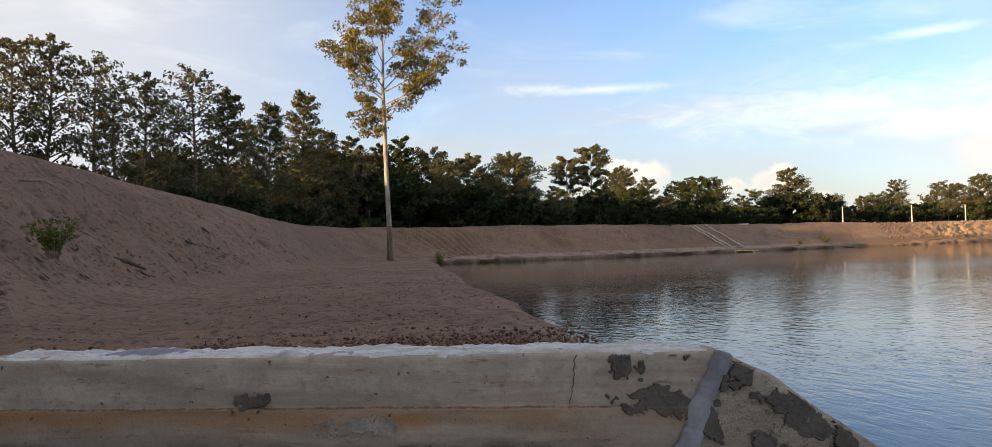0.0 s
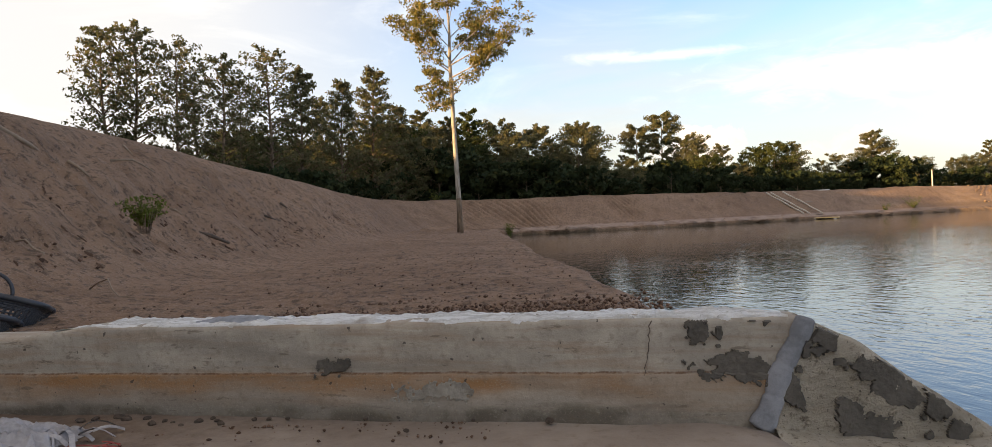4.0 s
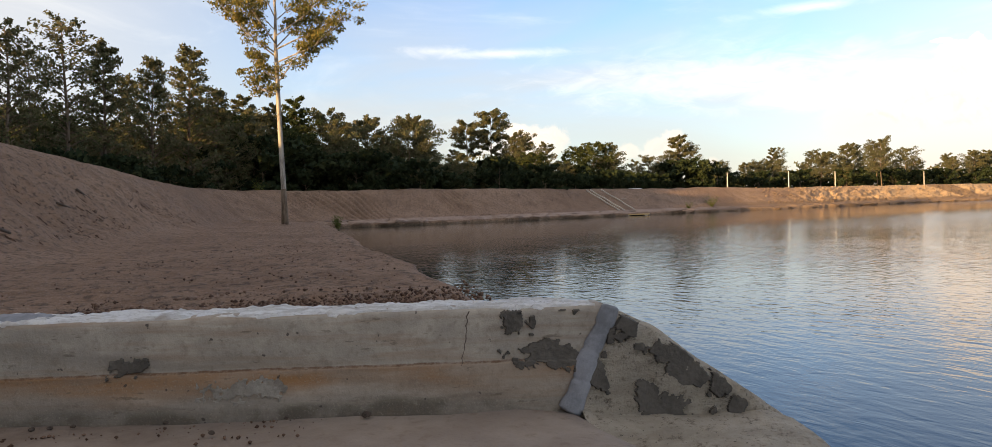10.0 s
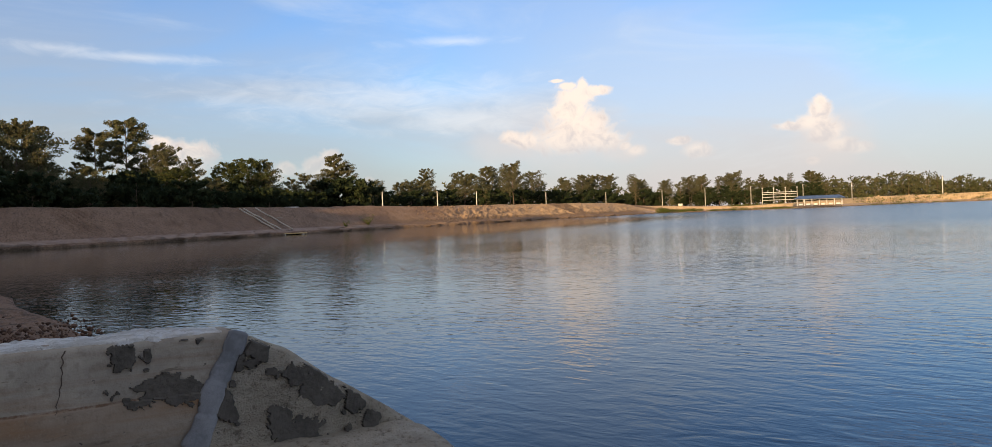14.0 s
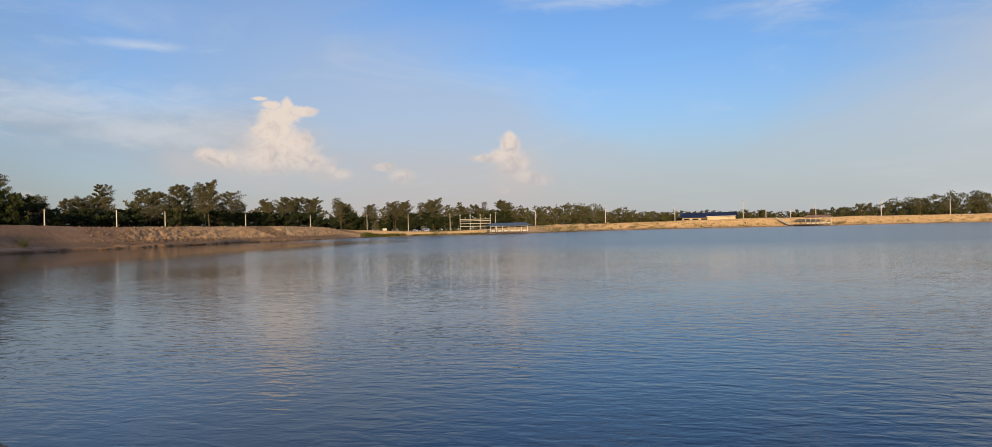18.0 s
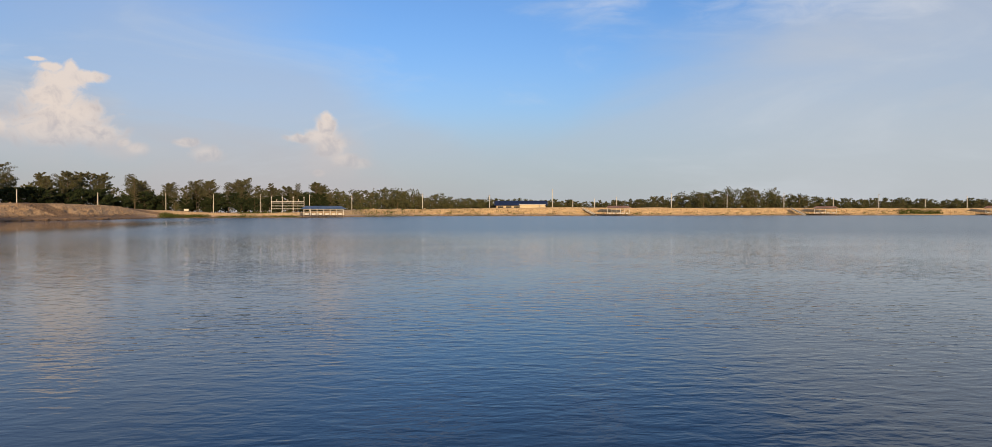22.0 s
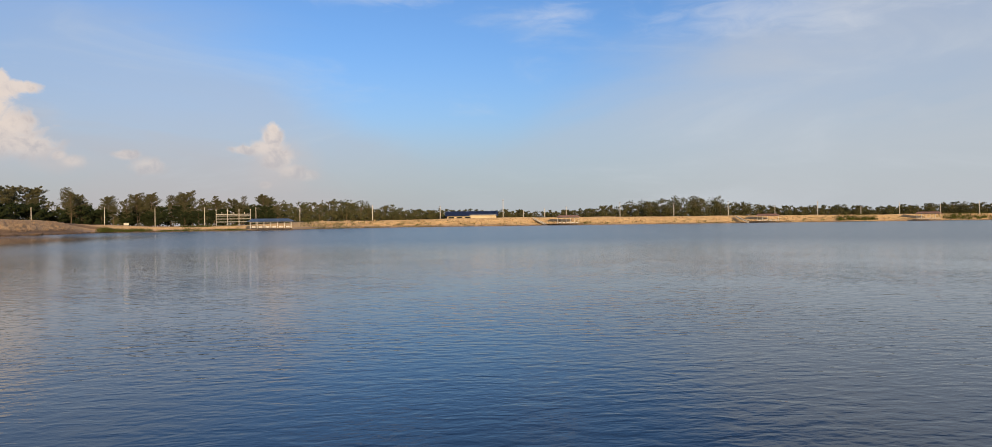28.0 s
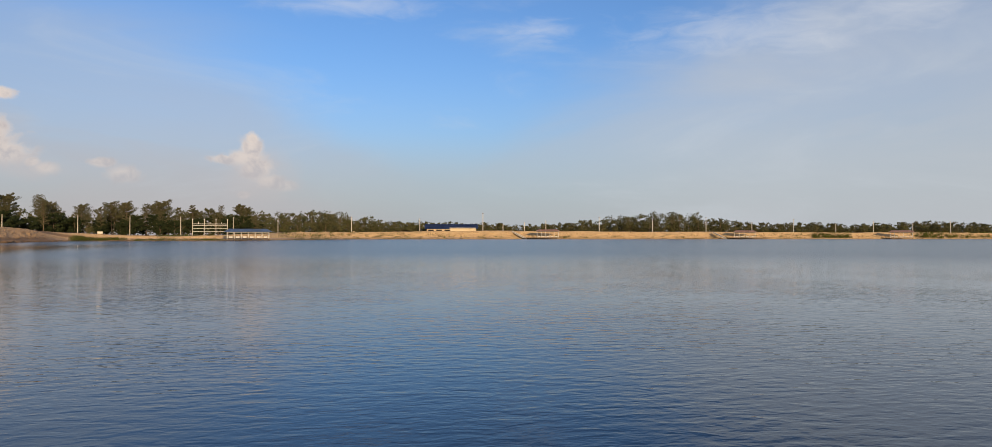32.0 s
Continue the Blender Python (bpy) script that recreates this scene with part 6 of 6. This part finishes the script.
for line, width in ((((-6.46, 11.93, 1.25), (-6.3, 12.13, 1.20), (-6.12, 12.42, 1.05)), 0.085), (((-7.56, 16.43, 1.80), (-7.28, 16.20, 1.61)), 0.05), (((-7.96, 19.35, 1.99), (-7.76, 19.64, 1.75)), 0.055),
                    (((-8.04, 16.67, 2.29), (-7.69, 16.58, 2.00)), 0.055), (((-7.22, 16.58, 1.60), (-7.17, 17.1, 1.50)), 0.05), (((-6.01, 10.16, 1.12), (-5.85, 10.28, 1.03)), 0.04)):
    stick(line, width, "dark half-buried root on the dyke's face", wood=DARK_TIMBER)


def pebble_mesh(seed, size):
    rnd = random.Random(seed)
    bm = bmesh.new()
    bmesh.ops.create_icosphere(bm, subdivisions=2, radius=size)
    k = Vector((rnd.uniform(0.8, 1.3), rnd.uniform(0.7, 1.1), rnd.uniform(0.5, 0.8)))
    for v in bm.verts:
        n = noise.noise(v.co / size * 0.9 + Vector((seed * 3.1, 0, 0)))
        v.co = Vector((v.co.x * k.x, v.co.y * k.y, v.co.z * k.z)) * (1 + 0.45 * n)
    me = bpy.data.meshes.new("stone")
    bm.to_mesh(me)
    bm.free()
    me.materials.append(STONE)
    return me


STONES = [pebble_mesh(i, 0.028) for i in range(6)]
rnd = random.Random(12)
spots = [(-2.83, 3.84), (-2.41, 3.61), (-2.3, 3.68), (-2.36, 3.72), (-2.5, 3.82), (-2.15, 3.70), (-2.05, 3.74), (-1.84, 3.80), (-1.76, 3.82), (-1.65, 3.84), (-0.92, 3.31), (-2.62, 3.80), (-2.22, 3.55),
         (-2.0, 3.62), (-2.7, 3.9), (-1.2, 3.80), (-0.6, 3.77), (-0.2, 3.72), (-2.9, 3.75), (-2.1, 3.85)]
for i, (x, y) in enumerate(spots):
    ob = new("stone", STONES[i % 6])
    s = rnd.uniform(0.45, 1.0)
    ob.matrix_basis = Matrix.LocRotScale((x, wall_y(x) - 0.06 - 0.45 * max(0.0, wall_y(x) - 0.06 - y), 0.205 + 0.008 * s), Euler((0, 0, rnd.uniform(0, 6.28))), (s, s, s))
    tagged(ob, "small dark brown stone on the dusty concrete floor", "stone", "stones by the wall")


def clods(name, count, seed, place, size0, size1, label):
    """Crumbs of earth too many to count."""
    rng = np.random.default_rng(seed)
    base = np.array([(1, 0, 0), (-1, 0, 0), (0, 1, 0), (0, -1, 0), (0, 0, 0.8), (0, 0, -0.8), (0.6, 0.6, 0.4), (-0.6, -0.5, 0.45)], float)
    tri = [(0, 6, 4), (6, 2, 4), (2, 1, 4), (1, 7, 4), (7, 3, 4), (3, 0, 4), (0, 2, 6), (1, 3, 7), (2, 0, 5), (1, 2, 5), (3, 1, 5), (0, 3, 5)]
    V, F = [], []
    for i in range(count):
        c = np.array(place(rng))
        s = size0 + (size1 - size0) * rng.random() ** 2.5
        a = rng.uniform(0, 6.28)
        m = np.array([[math.cos(a), -math.sin(a), 0], [math.sin(a), math.cos(a), 0], [0, 0, 1]])
        v = (base * rng.uniform(0.7, 1.3, (8, 3)) * s) @ m.T + c
        V.append(v)
        F.append(np.array(tri) + 8 * i)
    ob = cloud_object(name, np.concatenate(V), np.concatenate(F), SAND if seed > 10 else SAND_DARK)
    return tagged(ob, label, "earth clods", kind="stuff")


def dark_earth():
    m = Mat("crumbled_dark_earth")
    p = m.place()
    n1 = m.noise(p, 14, 4, 0.6)
    r = m.n.new("ShaderNodeNewGeometry").outputs["Random Per Island"]
    m.set(base=m.mix(m.ramp(m.math("MULTIPLY_ADD", r, 0.6, m.math("MULTIPLY", n1, 0.4)), 0.2, 0.8), (0.07, 0.042, 0.030), (0.21, 0.132, 0.094)), rough=0.95, spec=0.15)
    return m.mat


SAND_DARK = dark_earth()
WET_EARTH = mortar_material("damp_dark_earth", (0.075, 0.046, 0.034), (0.15, 0.092, 0.066), 0.8, 0.95)
clods("clods", 1500, 1, lambda g: (g.uniform(-2.2, 0.6), 4.75 + abs(g.normal(0, 0.45)), 0.63), 0.005, 0.020, "strip of crumbled dark earth clods behind the wall")
clods("clods", 700, 2, lambda g: (g.uniform(-4.4, 0.0), g.uniform(4.5, 14), 0.625), 0.004, 0.016, "scattered crumbs of earth over the bench")
clods("clods", 160, 5, lambda g: (g.uniform(-3.3, -0.4), wall_y(0) + 0.02 - g.random() ** 2 * 0.35 - 0.02, 0.2), 0.003, 0.014, "crumbs of earth along the foot of the wall")


def face_spot(g):
    y = g.uniform(5, 32)
    x0 = float(np.interp(y, [4, 8.4, 11.4, 17.3, 30, 41], [-4.65, -4.7, -5.1, -5.8, -7.4, -8.6]))
    f = g.random() ** 1.3
    return (x0 - 0.5 - f * 3.05, y, 0.72 + f * 2.4)


clods("clods", 900, 3, face_spot, 0.010, 0.032, "loose clods of earth on the dyke's face")


def slumps():
    """Dark crumbs and short runs of loose earth that have slid down the dyke's face."""
    rng = np.random.default_rng(9)
    V, F = [], []
    for i in range(520):
        x, y, z = face_spot(rng)
        long, wide = rng.uniform(0.03, 0.14) * (1.6 if rng.random() < 0.12 else 1), rng.uniform(0.005, 0.015)
        down = np.array([0.78, rng.uniform(-0.35, 0.2), -0.60])
        side = np.cross(down, (0, 0, 1.0))
        side /= np.linalg.norm(side)
        up = np.cross(side, down)
        ring = []
        for j in range(5):
            f = j / 4
            w = wide * (0.35 + 1.1 * math.sin(math.pi * min(1, f * 0.8 + 0.15))) * rng.uniform(0.6, 1.3)
            c0 = np.array([x, y, z]) + down * long * (f - 0.5) + side * wide * rng.uniform(-0.6, 0.6)
            ring += [c0 - side * w - up * 0.01, c0 + up * w * 0.7, c0 + side * w - up * 0.01]
        o = 15 * i
        V.append(np.array(ring))
        for j in range(4):
            q = o + 3 * j
            F += [(q, q + 3, q + 4, q + 1), (q + 1, q + 4, q + 5, q + 2)]
    ob = mesh_object("clods", np.concatenate(V), F, WET_EARTH)
    tagged(ob, "short dark runs of slipped earth on the dyke's face", "earth clods", kind="stuff")


slumps()


# lumps tipped on the sunlit stretch of the dyke
_co = np.empty(len(ground.data.vertices) * 3, np.float32)
ground.data.vertices.foreach_get("co", _co)
_co = _co.reshape(-1, 3)
TIPPED = _co[(_co[:, 0] > 44) & (_co[:, 0] < 118) & (_co[:, 1] > 72) & (_co[:, 1] < 122) & (_co[:, 2] > 0.6) & (_co[:, 2] < 2.7)]
FAR_FACE = _co[(_co[:, 0] > 180) & (_co[:, 1] > -180) & (_co[:, 1] < 100) & (_co[:, 2] > 0.5) & (_co[:, 2] < 2.4)]
clods("clods", 2600, 11, lambda g: TIPPED[g.integers(len(TIPPED))] + g.normal(0, 0.06, 3) * (1, 1, 0.3), 0.04, 0.17, "dry yellow clods tipped over the dyke")
clods("clods", 1200, 12, lambda g: FAR_FACE[g.integers(len(FAR_FACE))] + g.normal(0, 0.2, 3) * (1, 1, 0.2), 0.10, 0.42, "dry yellow clods on the far dyke")


def basket(m, L, W, H, handle):
    """A dark plastic carrying basket with a meshed side, a rolled rim and a hoop handle, tipped over behind the wall."""
    root = thing("basket", m, "dark grey meshed plastic basket tipped over behind the wall", "basket", "baskets behind the wall")
    ring, n = [], 56
    for k in range(n):
        a = 2 * math.pi * k / n
        ca, sa = math.cos(a), math.sin(a)
        ring.append((abs(ca) ** 0.55 * math.copysign(1, ca), abs(sa) ** 0.55 * math.copysign(1, sa)))

    def loop(z, grow):
        return [Vector((x * L / 2 * grow, y * W / 2 * grow, z)) for x, y in ring]

    rows = [(H, 1.10, 0.024, "rim"), (H * 0.9, 1.05, 0.012, "collar"), (0.015, 0.86, 0.014, "base_ring")] + [(H * q, 0.86 + 0.2 * q, 0.0065, "hoop") for q in (0.16, 0.3, 0.44, 0.58, 0.72, 0.82)]
    for z, grow, r, name in rows:
        pts = loop(z, grow)
        v, f = tube(pts + [pts[0]], [r] * (n + 1), 7)
        mesh_object(name, v, f, BASKET_PLASTIC, root, smooth=True)
    for lo, hi in zip(loop(0.015, 0.86), loop(H, 1.06)):
        v, f = tube([lo, hi], [0.008, 0.010], 5)
        mesh_object("slat", v, f, BASKET_PLASTIC, root)
    v = loop(0.01, 0.85) + loop(0.022, 0.85)
    mesh_object("base", v, [tuple(range(n - 1, -1, -1)), tuple(range(n, 2 * n))] + [(k, (k + 1) % n, n + (k + 1) % n, n + k) for k in range(n)], BASKET_PLASTIC, root)
    if handle:
        pts = [Vector((math.cos(math.pi * k / 14) * L * 0.24, -W / 2 * 1.05, H + 0.16 * math.sin(math.pi * k / 14))) for k in range(15)]
        v, f = tube(pts, [0.014] * 15, 8)
        mesh_object("handle", v, f, BASKET_PLASTIC, root, smooth=True)


basket(pose(-4.50, 5.05, 0.59, -14, 17, 22), 0.68, 0.48, 0.25, True)
basket(pose(-4.42, 4.76, 0.60, -16, 15, 22), 0.56, 0.34, 0.15, False)


def sack():
    """An empty woven sack crumpled on the floor, with a frayed edge and red netting."""
    root = thing("sack", pose(-2.98, 3.38, 0.2), "crumpled white woven plastic sack with frayed strips on the floor", "sack")
    n, m = 72, 50
    rows = []
    for i in range(n):
        row = []
        for j in range(m):
            u, w = i / (n - 1), j / (m - 1)
            x, y = -0.75 + 1.05 * u, -0.42 + 0.72 * w
            z = 0.03 + 0.07 * (1 - 2 * abs(noise.noise(Vector((u * 6, w * 7, 1))))) ** 2 * math.sin(math.pi * w) + 0.03 * abs(noise.noise(Vector((u * 15, w * 15, 3)))) + 0.10 * max(0, noise.noise(Vector((u * 2.4, w * 2.8, 4)))) * math.sin(math.pi * u) + 0.05 * math.sin(math.pi * w) * math.sin(math.pi * u)
            edge = min(u, w, 1 - u, 1 - w)
            if edge < 0.04:
                z = 0.008
            x += 0.06 * noise.noise(Vector((u * 3, w * 3, 7)))
            y += 0.07 * noise.noise(Vector((u * 4, w * 3, 9)))
            row.append((x, y, z))
        rows.append(row)
    A = np.array(rows)
    mesh_object("cloth", A.reshape(-1, 3), sheet(n, m), SACK, root, smooth=True)
    rnd = random.Random(3)
    for i in range(44):
        a, x, y = rnd.uniform(-1.0, 0.9), 0.22 + rnd.uniform(-0.20, 0.16), rnd.uniform(-0.4, 0.25)
        ln, wide, lift = rnd.uniform(0.06, 0.22), rnd.uniform(0.005, 0.014), rnd.uniform(0.01, 0.06)
        way, cross = Vector((math.cos(a), math.sin(a), 0)), Vector((-math.sin(a), math.cos(a), rnd.uniform(-0.6, 0.6))) * wide
        line = [Vector((x, y, 0.03)) + way * ln * g + Vector((0, 0, lift * math.sin(math.pi * g) + 0.004 - 0.02 * g)) for g in (0, 0.25, 0.5, 0.75, 1.0)]
        v = [p - cross for p in line] + [p + cross for p in line] + [p - cross + Vector((0, 0, 0.002)) for p in line] + [p + cross + Vector((0, 0, 0.002)) for p in line]
        mesh_object("frayed_strip", v, [(k, k + 1, k + 6, k + 5) for k in range(4)] + [(k + 15, k + 16, k + 11, k + 10) for k in range(4)], SACK, root)
    for i in range(18):
        a = rnd.uniform(-0.5, 0.5)
        x, y = rnd.uniform(0.25, 0.75), rnd.uniform(-0.30, 0.08)
        ln = rnd.uniform(0.08, 0.25)
        pts = [(x, y, 0.012), (x + ln * 0.5 * math.cos(a), y + ln * 0.5 * math.sin(a), 0.02), (x + ln * math.cos(a), y + ln * math.sin(a), 0.01)]
        v, f = tube(pts, [0.004, 0.004, 0.003], 4)
        mesh_object("red_strand", v, f, RED_NET, root)


sack()
